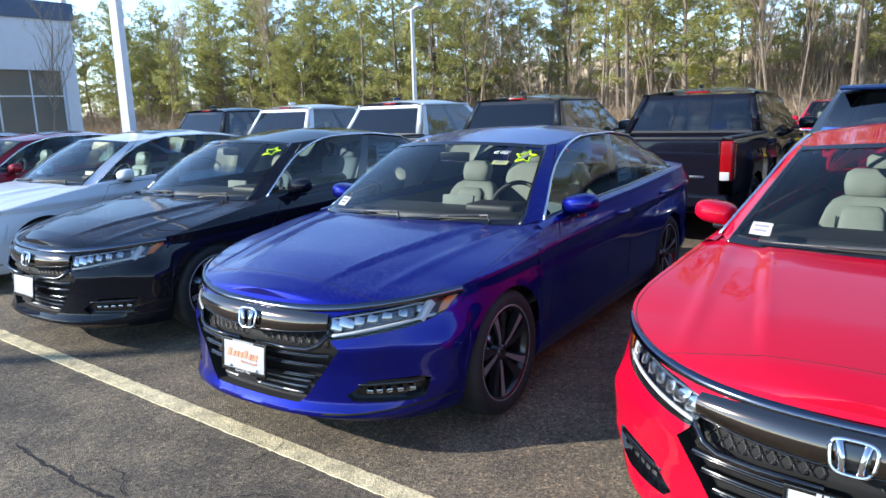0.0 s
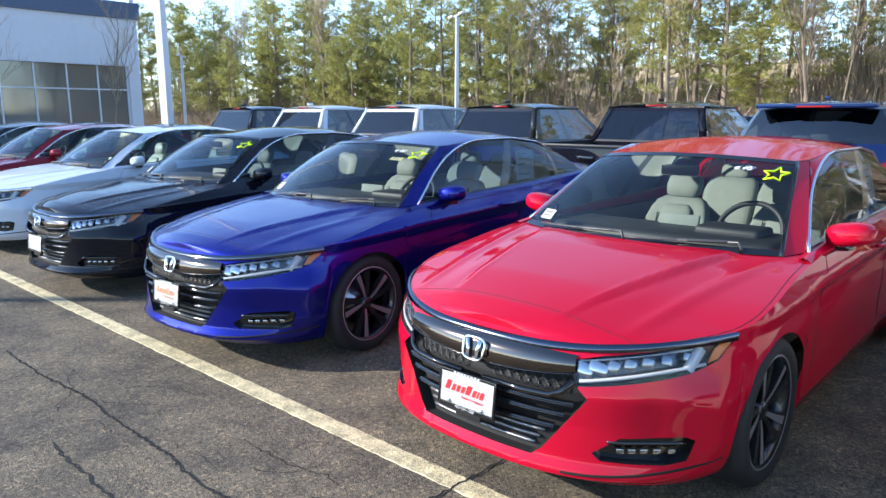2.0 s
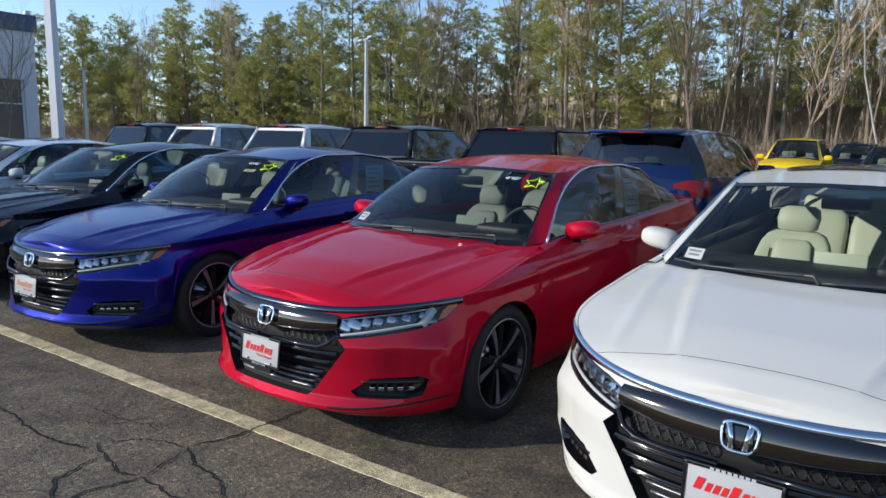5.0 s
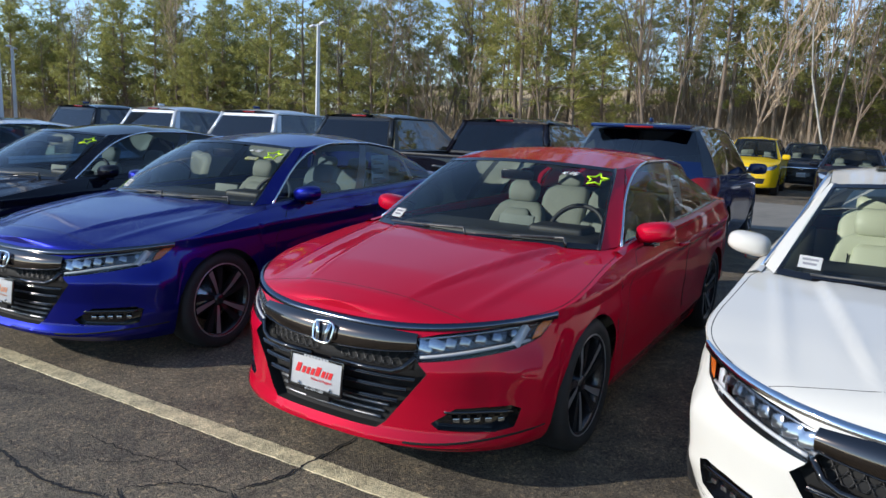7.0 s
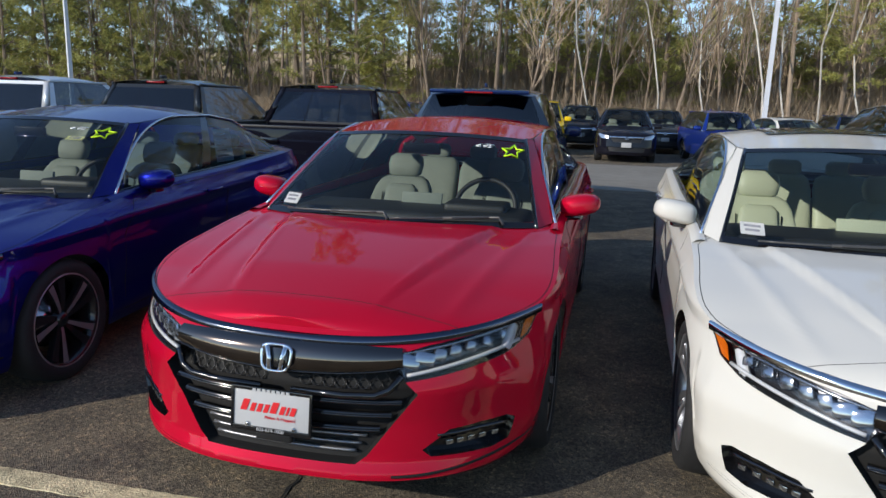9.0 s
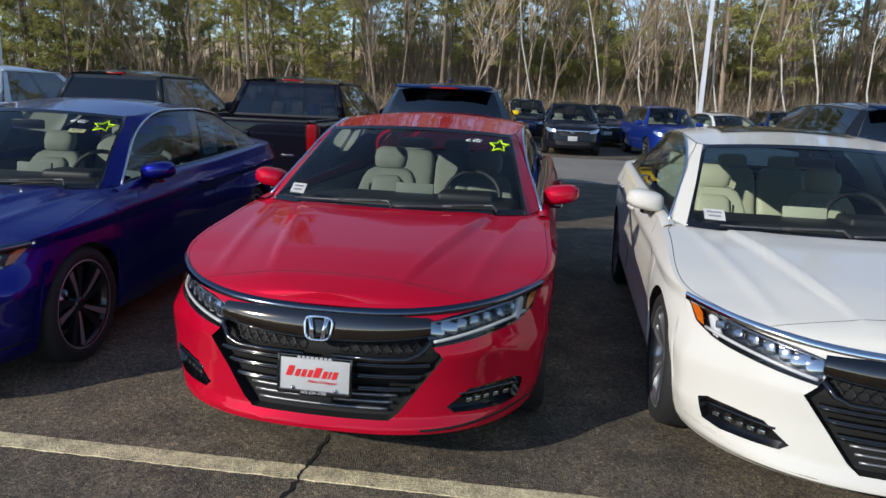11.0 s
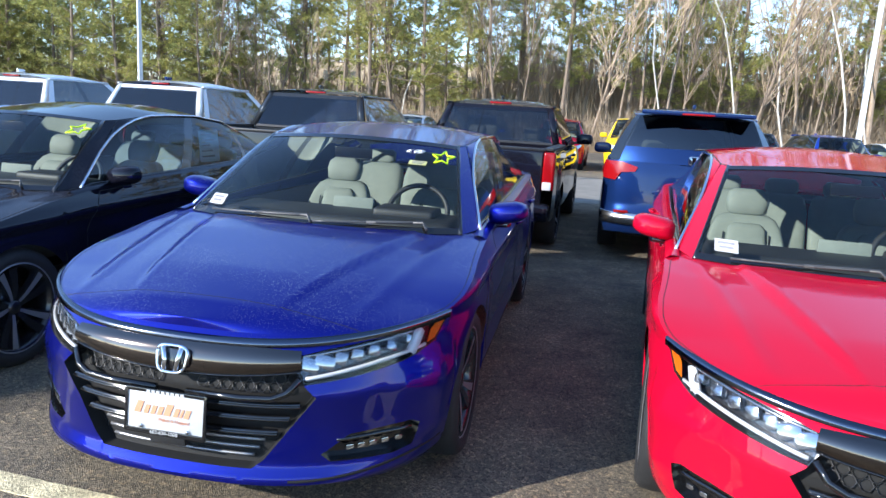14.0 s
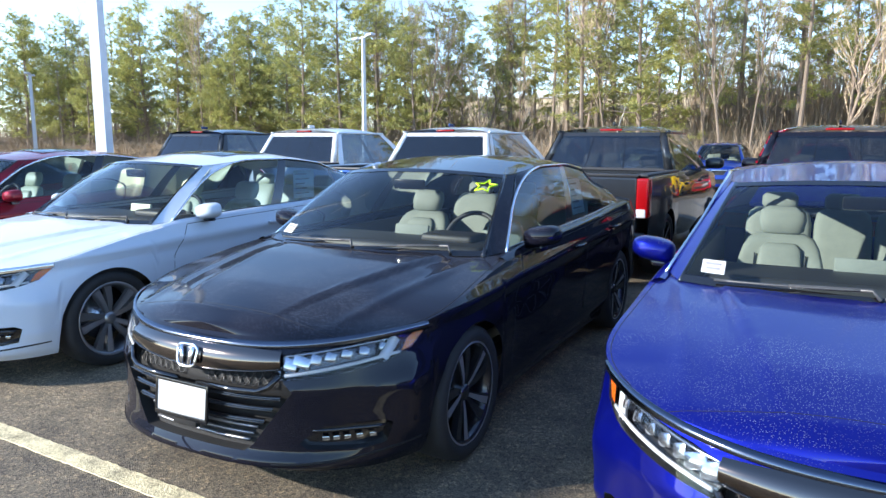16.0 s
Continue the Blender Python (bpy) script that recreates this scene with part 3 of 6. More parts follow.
            part("windscreen_seal", tube(pts, 0.012), GLOSS, root)
    rg = strip(lambda u: lo_rg(2 * u) if u <= 0.5 else tuple(Vector((-1, 1, 1)) * Vector(lo_rg(2 - 2 * u))),
               lambda u: up_rg(2 * u) if u <= 0.5 else tuple(Vector((-1, 1, 1)) * Vector(up_rg(2 - 2 * u))), n(24), n(8), 0.03)
    part("rear_window", rg, glass_side if g.get("dark_rear") else GLASS, root)
    # roof: chords across from the windscreen's head to the rear window's head
    chain = [up_ws(k / 10) for k in range(11)] + [up_sd(k / 16) for k in range(17)] + [up_rg(k / 10) for k in range(11)]
    xm = max(c[0] for c in chain)

    def roof(u, v):
        p = chain[round(u * (len(chain) - 1))]
        s = 2 * v - 1
        return (p[0] * s, p[1], p[2] + g["crown"] * (p[0] / xm) ** 2 * (1 - s * s) + (0.004 if 0 < u < 1 else 0))
    part("roof", grid(len(chain) - 1, n(16), roof, flip=True), body, root)
    part("headliner", grid(len(chain) - 1, 8, lambda u, v: Vector(roof(u, v)) * Vector((0.985, 1, 1)) - Vector((0, 0, 0.022))), LINER, root)
    for s in (-1, 1):
        f = (lambda b: b) if s > 0 else flip_x
        ins = lambda fn: (lambda u: (fn(u)[0] - 0.012, fn(u)[1] + 0.006, fn(u)[2] - 0.004))
        part("pillar_trim", f(strip(ins(lerp(lo_ws(1), lo_sd(0))), ins(lerp(up_ws(1), up_sd(0))), 3, 4, 0.008)), LINER, root)
        part("pillar_trim", f(strip(ins(lerp(lo_sd(1), lo_rg(0))), ins(lerp(up_sd(1), up_rg(0))), 3, 4, 0.012)), LINER, root)
    return lo_ws, up_ws, lo_sd, up_sd


def egg(a, b, c, side=0):
    """Boxy rounded mirror shell: blunt at the back, swept at the front and towards its outer end."""
    bm = bmesh.new()
    bmesh.ops.create_uvsphere(bm, u_segments=28, v_segments=18, radius=1)
    for v in bm.verts:
        x, y, z = v.co
        k = 1.0 if y < 0 else 0.5
        sx = math.copysign(abs(x) ** 0.55, x)
        sz = math.copysign(abs(z) ** 0.62, z)
        sy = math.copysign(abs(y) ** (0.8 if y < 0 else 0.4), y)
        out = max(0.0, sx * side)
        v.co = (sx * a, sy * b * k * (1 - 0.35 * out * (y < 0)), sz * c * (1 - 0.22 * out ** 2) * (1 - 0.10 * (z < 0)) + 0.006 * sx * side)
    return bm

# ---------- saloon car ----------
FLANK = ((0.14, 0.2, 0.27, 0.30, 0.40, 0.55, 0.66, 0.74, 0.795, 0.81, 0.86, 0.93, 1.06), (0.07, 0.04, 0.012, 0.014, 0.022, 0.014, 0.016, 0.024, 0.004, 0.006, 0.032, 0.058, 0.10))
saloon = Shape(4.88, 0.93, (1.0, 2.6), (0.85, 2.8), (0.93, 3.76), 0.335, 0.365,
               table((0, 0.4, 0.6, 1.3, 3.4, 4.3, 4.88), (0.166, 0.168, 0.176, 0.19, 0.19, 0.22, 0.24)),
               (0, 0.1, 0.3, 0.55, 0.8, 1.2, 1.6, 2.2, 3.0, 3.8, 4.4, 4.88), (0.735, 0.738, 0.752, 0.778, 0.83, 0.895, 0.94, 0.965, 0.985, 1.02, 1.05, 1.04),
               (0.0, 0.06, 0.2, 0.5, 1.0, 1.3, 1.7), (0.735, 0.755, 0.808, 0.858, 0.918, 0.944, 0.95),
               FLANK,
               ((0.15, 0.188, 0.208, 0.224, 0.244, 0.28, 0.42, 0.54, 0.60, 0.68, 0.74, 0.8), (0.10, 0.045, -0.012, -0.022, -0.010, 0.006, 0.012, 0.0, 0.022, 0.05, 0.10, 0.16)),
               ((0.2, 0.26, 0.36, 0.6, 0.75, 0.9, 1.04, 1.1), (0.1, 0.04, 0.0, 0.0, 0.05, 0.08, 0.06, 0.1)), 0.062)
SALOON_TOP = dict(ws_foot=(1.19, 0.936), ws_corner=(0.75, 1.385, 0.932), roof_front=(1.90, 1.378), roof_corner=(0.588, 2.045, 1.347), belt=(1.52, 4.06),
                  rail=((0, 0.25, 0.5, 0.75, 1.0), (0.618, 0.642, 0.645, 0.628, 0.605), (2.14, 2.59, 3.04, 3.48, 3.84), (1.352, 1.398, 1.398, 1.352, 1.245)),
                  rear_foot=(4.42, 1.10), rear_foot_corner=(0.66, 4.25, 1.065), rear_top=(3.62, 1.375), rear_top_corner=(0.50, 3.66, 1.34),
                  glass=((0.0, 0.425), (0.478, 0.81), (0.835, 1.0)), posts=((0.425, 0.478), (0.81, 0.835)), crown=0.055, trim=CHROME, arc=True)
COWL = (0.40, 1.66)
saloon.cheek = saloon.a_of_x(0.85)


def fan_poly(sh, xz):
    """Outline in (across, height) turned into (along, height)."""
    return [(sh.a_of_x(x), z) for x, z in xz]


def mirror_poly(p):
    return [(-a, z) for a, z in reversed(p)]


def text_part(name, body, size, m, material, parent, extrude=0.0006):
    c = bpy.data.curves.new(name, "FONT")
    c.body, c.size, c.align_x, c.align_y, c.extrude = body, size, "CENTER", "CENTER", extrude
    tmp = bpy.data.objects.new(name, c)
    scene.collection.objects.link(tmp)
    dg = bpy.context.evaluated_depsgraph_get()
    me = bpy.data.meshes.new_from_object(tmp.evaluated_get(dg))
    bpy.data.objects.remove(tmp)
    me.transform(m)
    me.materials.clear()
    me.materials.append(None)
    ob = new(name, me)
    ob.material_slots[0].link = "OBJECT"
    ob.material_slots[0].material = material
    ob.parent = parent
    return ob


def dealer_plate(parent, y, z, ink, detail=True):
    """Dealer's plate in a dark frame; the trade mark is only coloured bars."""
    e = new("dealer_plate")
    e.parent = parent
    e.location = (0, y, z)
    e.rotation_euler = (radians(-6), 0, 0)
    part("plate", box(0.300, 0.006, 0.146, (0, 0, 0), 0.003), PLATEWHITE, e, "white dealer plate")
    bm = bmesh.new()
    for s in (-1, 1):
        box(0.011, 0.012, 0.160, (s * 0.151, -0.002, 0), 0.003, bm)
        box(0.304, 0.012, 0.013 + 0.006 * (s < 0), (0, -0.002, s * 0.073), 0.003, bm)
    part("plate_frame", bm, GLOSS, e, "black plate frame")
    if detail:
        sk = Matrix(((1, 0, 0.35, 0), (0, 1, 0, 0), (0, 0, 1, 0), (0, 0, 0, 1)))
        x = -0.118
        for k, (w, h) in enumerate(((0.034, 0.046), (0.024, 0.034), (0.024, 0.034), (0.024, 0.034), (0.034, 0.046), (0.024, 0.034), (0.012, 0.034), (0.026, 0.034))):
            part("mark", box(w * 0.74, 0.002, h * 0.9, (x + w / 2, -0.0045, 0.012 - (0.046 - h) / 2), 0.0, None, sk), ink, e)
            x += w + 0.002
        ry = Matrix.Translation((0, -0.0045, 0)) @ Matrix.Rotation(radians(90), 4, "X")
        text_part("slogan", "Makes It Happen!", 0.017, Matrix.Translation((0.035, 0, -0.026)) @ ry, ink, e)
        text_part("phone_number", "603-634-1000", 0.019, Matrix.Translation((0, -0.0045, -0.0715)) @ ry, PLATEWHITE, e)
        bm = bmesh.new()
        for k in range(8):
            box(0.013, 0.002, 0.008, (-0.065 + k * 0.0185, -0.0095, 0.0725), 0, bm)
        part("frame_lettering", bm, PLATEWHITE, e)
        for s in (-1, 1):
            part("bolt", lathe([(0, -0.012), (0.006, -0.011), (0.007, -0.006), (0.007, 0)], 10, "x", None,
                               Matrix.Translation((s * 0.09, 0, -0.055)) @ Matrix.Rotation(radians(90), 4, "Z")), SATIN, e)
    return e


def emblem(parent, y, z, m=CHROME, scale=1.0):
    """Chrome badge: a rounded frame round two leaning bars."""
    e = new("badge")
    e.parent = parent
    e.location = (0, y, z)
    e.scale = (scale, scale, scale)
    e.rotation_euler = (radians(-14), 0, 0)
    pts = []
    for k in range(32):
        th = 2 * math.pi * k / 32
        c, s = math.cos(th), math.sin(th)
        x = 0.056 * math.copysign(abs(c) ** 0.55, c)
        zz = 0.047 * math.copysign(abs(s) ** 0.55, s)
        pts.append((x * (1 + 0.10 * zz / 0.047), -0.004, zz))
    bm = bmesh.new()
    tube(pts + pts[:1], 0.0062, 6, bm, cap=False)
    part("badge_frame", bm, m, e)
    for s in (-1, 1):
        part("badge_bar", tube([(s * 0.022, -0.006, -0.04), (s * 0.025, -0.008, 0), (s * 0.036, -0.006, 0.042)], 0.010, 6), m, e)
    part("badge_back", box(0.084, 0.006, 0.070, (0, 0.004, 0), 0.003), GLOSS, e)
    return e


def star_pts(c, ex, ey, r):
    out = []
    for k in range(10):
        rr = r if k % 2 == 0 else r * 0.45
        a = math.pi / 2 + k * math.pi / 5
        out.append(Vector(c) + Vector(ex) * rr * math.cos(a) + Vector(ey) * rr * math.sin(a) * 1.25)
    return out


def saloon_car(paintwork, seat_mat, bright_bar=False, ink=PLATERED, rough=False):
    """Four-door saloon with fastback roofline, built at the origin."""
    sh = saloon
    root = thing("saloon_car", "", "car")
    ax = sh.a_of_x
    grille = fan_poly(sh, [(-0.43, 0.64), (-0.47, 0.572), (-0.505, 0.535), (-0.335, 0.300), (-0.295, 0.268), (0.295, 0.268), (0.335, 0.300), (0.505, 0.535), (0.47, 0.572), (0.43, 0.64)])
    lamp = fan_poly(sh, [(0.415, 0.640), (0.46, 0.578), (0.80, 0.640), (0.855, 0.675), (0.882, 0.738), (0.885, 0.757), (0.80, 0.736), (0.68, 0.716), (0.55, 0.698), (0.43, 0.672)])
    fog = fan_poly(sh, [(0.525, 0.318), (0.555, 0.290), (0.745, 0.278), (0.795, 0.293), (0.808, 0.378), (0.785, 0.396), (0.615, 0.386)])
    tail_l = [(sh.a_of_y(4.38), 0.86), (sh.a_of_y(4.82) + 0.25, 0.80), (sh.a_of_y(4.82) + 0.30, 0.92), (sh.a_of_y(4.45), 0.985)]
    door1 = [(sh.a_of_y(1.42), 0.26), (sh.a_of_y(2.72), 0.26), (sh.a_of_y(2.80), 0.96), (sh.a_of_y(1.62), 0.925), (sh.a_of_y(1.46), 0.7)]
    door2 = [(sh.a_of_y(2.74), 0.26), (sh.a_of_y(3.36), 0.26), (sh.a_of_y(3.74), 0.74), (sh.a_of_y(3.86), 1.0), (sh.a_of_y(2.82), 0.96)]
    regions = dict(grille=grille, lamp_l=lamp, lamp_r=mirror_poly(lamp), fog_l=fog, fog_r=mirror_poly(fog), tail_l=tail_l, tail_r=mirror_poly(tail_l),
                   fd_l=door1, fd_r=mirror_poly(door1), rd_l=door2, rd_r=mirror_poly(door2))
    fl = cut_regions(sh, side_flat(sh, 440, 36), regions)
    part("body", skin_mesh(sh, fl[""]), paintwork, root)
    for nm in ("fd_l", "fd_r"):
        part("front_door", skin_mesh(sh, fl[nm]), paintwork, root)
    for nm in ("rd_l", "rd_r"):
        part("rear_door", skin_mesh(sh, fl[nm]), paintwork, root)
    na = [sh.a_of_y(COWL[1]) * k / 64 for k in range(65)]
    hood = bmesh.new()
    grid(64, 72, lambda u, v: sh.deck(2 * v - 1, max(1e-4, na[round(u * 64)]), COWL), hood, flip=True)
    part("hood", hood, paintwork, root)
    # boot lid
    ab = sh.a_of_y(4.0)
    bm = bmesh.new()

    def boot(u, v):
        e = sh.edge(ab + (sh.amax - 1e-4 - ab) * u)
        s = 2 * v - 1
        h = float(np.interp(e.y, (4.0, 4.35, 4.6, 4.88), (1.10, 1.105, 1.10, 1.04)))
        return (e.x * s, e.y, e.z + max(0, h - e.z) * (1 - abs(s) ** 3))
    grid(24, 14, boot, bm, flip=True)
    part("boot_lid", bm, paintwork, root)
    # dark gaps round hood, doors
    pts = [sh.deck(0.99 * (k / 20 - 1), sh.a_of_x(0.66), COWL, 0.0) for k in range(0, 41)]
    up = Vector((0, -0.45, 0.9))
    part("hood_gap", ribbon(pts, 0.0022, up, 0.0006), VOID, root)
    for s in (-1, 1):
        pts = [sh.deck(s * (0.985 - 0.02 * k / 24 - 0.10 * smooth(0.78, 1.0, k / 24)), sh.a_of_x(0.80) + (na[-1] - sh.a_of_x(0.80)) * k / 24, COWL, 0.0) for k in range(25)]
        part("hood_gap", ribbon(pts, 0.0028, Vector((0.35 * s, 0, 1)), 0.0008), VOID, root)
        for d in (door1, door2):
            p, nn = on_side(sh, [(s * a, z) for a, z in dense(d[:2] + d[2:], 6, True)])
            part("door_gap", ribbon(p, 0.0045, [n * s for n in nn] if s < 0 else nn, 0.001, closed=True), VOID, root)
        for yh, zh in ((2.56, 0.865), (3.52, 0.90)):
            p, nn = on_side(sh, [(s * sh.a_of_y(yh - 0.11 + 0.22 * k / 8), zh) for k in range(9)])
            part("door_handle", tube([q + Vector((s * (0.012 + 0.022 * math.sin(math.pi * k / 8)), 0, 0)) for k, q in enumerate(p)], 0.012), paintwork, root)
    # grille
    gr = part("grille", skin_mesh(sh, fl["grille"], 0.055), VOID, root, "black slatted grille")
    for k, (z, xw) in enumerate(((0.505, 0.455), (0.455, 0.42), (0.400, 0.38))):
        p, nn = on_side(sh, [(ax(xw * (2 * j / 24 - 1)), z) for j in range(25)], -0.018)
        part("slat", ribbon(p, 0.018, Vector((0, -0.35, 1)), 0.004), GLOSS, gr)
        p, nn = on_side(sh, [(ax(xw * (2 * j / 24 - 1)), z - 0.006) for j in range(25)], -0.006)
        part("slat", tube(p, 0.0055), GLOSS, gr)
    for s in (-1, 1):
        bm = bmesh.new()
        for i in range(8):
            for j in range(2):
                cx, cz = s * (0.09 + 0.045 * i + 0.0225 * (j % 2)), 0.556 + 0.028 * j
                pp = [sh.skin(ax(cx + 0.021 * math.cos(math.pi * k / 3)), cz + 0.019 * math.sin(math.pi * k / 3), -0.046) for k in range(7)]
                tube(pp, 0.0024, 4, bm, cap=False)
        part("honeycomb", bm, MATTE, gr)
    bm = bmesh.new()
    for s in (-1, 1):
        p, _ = on_side(sh, [(ax(s * x), z) for x, z in ((0.06, 0.533), (0.25, 0.530), (0.36, 0.532), (0.41, 0.552), (0.45, 0.60))], 0.0)
        tube(p, 0.013, 8, bm)
    part("grille_frame", bm, GLOSS, gr)
    # radiator tubes behind the lowest slats, and the plate's bracket
    for z, xw in ((0.356, 0.33), (0.326, 0.31), (0.296, 0.29)):
        p, nn = on_side(sh, [(ax(xw * (2 * j / 16 - 1)), z) for j in range(17)], -0.046)
        part("radiator_tube", tube(p, 0.0065), mat("dull_metal", (0.30, 0.30, 0.31), 0.4, 0.8), gr, "bare metal radiator tube")
    part("plate_bracket", box(0.14, 0.03, 0.05, (0, -0.015, 0.362), 0.008), MATTE, gr)
    # bar over the grille and its bright edge
    bm = bmesh.new()

    def bar(u, v):
        x = 0.455 * (2 * u - 1)
        z = 0.592 + 0.112 * v + 0.030 * (abs(x) / 0.455) ** 2 * (1 - v) - 0.010 * (abs(x) / 0.455) ** 2 * v
        return sh.skin(ax(x), z, 0.010 + 0.012 * math.sin(math.pi * v) - 0.012 * (1 - v) ** 2)
    grid(40, 8, bar, bm)
    gb = part("grille_bar", bm, BAR, root, "smoked gloss grille bar")
    part("bar_edge", tube([Vector(bar(k / 40, 0.02)) + Vector((0, -0.002, 0)) for k in range(41)], 0.003), GLOSS, gb)
    p, nn = on_side(sh, [(ax(0.885 * (2 * k / 60 - 1)), 0.706 + 0.056 * (abs(2 * k / 60 - 1)) ** 2.6) for k in range(61)], 0.004)
    part("nose_trim", ribbon(p, 0.032, nn, 0.007), CHROME if bright_bar else mat("dark_chrome", (0.12, 0.135, 0.17), 0.16, 1.0), root)
    # lamps
    for s, nm in ((1, "lamp_l"), (-1, "lamp_r")):
        hl = part("headlight", skin_mesh(sh, fl[nm], 0.05), mat("lamp_housing", (0.085, 0.088, 0.095), 0.22, 0.8), root, "clear headlight with a row of reflector blocks")
        for k in range(7):
            f = (k + 0.5) / 7
            x, zc = 0.455 + 0.375 * f, 0.630 + 0.062 * f
            c = sh.skin(ax(s * x), zc + 0.004, -0.026)
            nn = on_side(sh, [(ax(s * x), zc)])[1][0]
            rot = nn.to_track_quat("-Y", "Z").to_matrix().to_4x4()
            w = 0.085 if k < 2 else 0.052
            part("reflector", box(w * 0.90, 0.03, 0.054 - 0.003 * k, c, 0.010, rot=rot @ Matrix.Rotation(radians(18 * s), 4, "Y")),
                 LED if k > 1 else mat("projector_glass", (0.38, 0.40, 0.43), 0.06, 0.95), hl)
        p, nn = on_side(sh, [(ax(s * (0.47 + 0.365 * k / 16)), 0.596 + 0.068 * (k / 16) ** 1.1) for k in range(17)], -0.012)
        part("light_strip", tube(p, 0.0075), STRIPWHITE, hl, "pale running-light strip")
        p, nn = on_side(sh, [(ax(s * (0.445 + 0.41 * k / 16)), 0.668 + 0.060 * (k / 16) ** 1.1) for k in range(17)], -0.016)
        part("brow", tube(p, 0.0065), LED, hl, "bright upper edge strip")
        am = fan_poly(sh, [(0.838, 0.668), (0.862, 0.682), (0.876, 0.705), (0.882, 0.742), (0.866, 0.738), (0.852, 0.715)])
        p, nn = on_side(sh, [(s * a, z) for a, z in am], -0.008)
        bm = bmesh.new()
        bm.faces.new([bm.verts.new(q) for q in p])
        bmesh.ops.solidify(bm, geom=bm.faces[:], thickness=0.012)
        part("indicator", bm, AMBER, hl, "amber corner lens", smooth=False)
        p, nn = on_side(sh, [(ax(s * 0.795), 0.648), (ax(s * 0.815), 0.69), (ax(s * 0.832), 0.726)], -0.012)
        part("light_strip", ribbon(p, 0.042, [q * s for q in nn], 0.006), STRIPWHITE, hl)
        ln = part("lens", skin_mesh(sh, fl[nm], -0.003, wall=False), LENS, hl)
        ln.visible_shadow = False
        nm2 = "fog_l" if s > 0 else "fog_r"
        fg = part("fog_lamp", skin_mesh(sh, fl[nm2], 0.045), GLOSS, root, "black fog lamp recess")
        for k in range(5):
            x = 0.62 + 0.036 * k
            c = sh.skin(ax(s * x), 0.329, -0.018)
            nn = on_side(sh, [(ax(s * x), 0.345)])[1][0]
            part("reflector", box(0.030, 0.012, 0.018, c, 0.004, rot=nn.to_track_quat("-Y", "Z").to_matrix().to_4x4()), mat("projector_glass", (0.38, 0.40, 0.43), 0.06, 0.95), fg)
        p, nn = on_side(sh, [(ax(s * (0.575 + 0.215 * k / 12)), 0.367) for k in range(13)], -0.006)
        part("blade", tube(p, 0.009), CHROME if bright_bar else GLOSS, fg)
        tl = part("tail_lamp", skin_mesh(sh, fl["tail_l" if s > 0 else "tail_r"], -0.01), TAIL, root, "red tail lamp")
        # lower lip gap
        p, nn = on_side(sh, [(ax(s * (0.42 + 0.45 * k / 16)), 0.230 + 0.042 * (k / 16) ** 2) for k in range(17)])
        part("lip_gap", ribbon(p, 0.010, [q * s for q in nn], 0.002), VOID, root)
    lo_ws, up_ws, lo_sd, up_sd = greenhouse(sh, root, SALOON_TOP, paintwork, seat_mat, SIDEGLASS)
    # cowl and wipers
    bm = bmesh.new()
    grid(20, 2, lambda u, v: Vector(sh.deck(2 * u - 1, na[-1], COWL)).lerp(Vector((0.72 * (2 * u - 1), 1.22 + 0.20 * (2 * u - 1) ** 2, 0.925)), v), bm)
    part("cowl", bm, MATTE, root)
    for x0, x1 in ((-0.60, -0.02), (0.02, 0.56)):
        pts = []
        for k in range(9):
            x = x0 + (x1 - x0) * k / 8
            q = Vector(lo_ws(abs(x) / 0.75)).lerp(Vector(up_ws(abs(x) / 0.75)), 0.035 + 0.05 * k / 8)
            pts.append((x, q.y - 0.018, q.z + 0.016))
        wp = part("wiper", tube(pts, 0.006), WIPER, root)
        part("arm", tube([pts[4], pts[8], (x1 + 0.03, pts[8][1] - 0.03, pts[8][2] - 0.03)], 0.009), WIPER, wp)
    # mirrors
    for s in (-1, 1):
        mr = part("wing_mirror", egg(0.108, 0.105, 0.064, s), paintwork, root)
        mr.location = (s * 0.945, 1.80, 1.012)
        mr.rotation_euler = (0, radians(-6 * s), radians(-14 * s))
        part("mirror_glass", box(0.14, 0.006, 0.08, (-s * 0.02, 0.046, 0), 0.002), CHROME, mr)
        part("mirror_foot", box(0.15, 0.07, 0.030, (-s * 0.07, 0.0, -0.066), 0.012), GLOSS, mr)
    # wheels, floor
    for y in sh.wheels:
        for s in (-1, 1):
            make_wheel("wheel", root, (s * 0.805, y, 0.335), s)
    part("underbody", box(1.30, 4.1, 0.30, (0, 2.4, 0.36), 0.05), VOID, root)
    # cabin
    part("dashboard", box(1.36, 0.46, 0.16, (0, 1.74, 0.875), 0.06, seg=3), DASH, root)
    part("instrument_hood", box(0.36, 0.24, 0.07, (0.36, 1.80, 0.960), 0.03, seg=3), DASH, root)
    part("screen", box(0.25, 0.025, 0.085, (0, 1.89, 0.975), 0.008, rot=Matrix.Rotation(radians(-12), 4, "X")), seat_mat, root, "pale backed dashboard screen")
    st = part("steering_wheel", lathe([(0.188 + 0.016 * math.cos(2 * math.pi * k / 10), 0.016 * math.sin(2 * math.pi * k / 10)) for k in range(11)], 36, "z"), DASH, root)
    st.location, st.rotation_euler = (0.36, 2.04, 0.925), (radians(62), 0, 0)
    part("hub", box(0.16, 0.10, 0.04, (0, -0.01, -0.01), 0.018), DASH, st)
    part("spoke", box(0.34, 0.035, 0.015, (0, 0, -0.005), 0.005), DASH, st)
    for s in (-1, 1):
        make_seat("front_seat", root, s * 0.37, 2.40, 0.39, seat_mat)
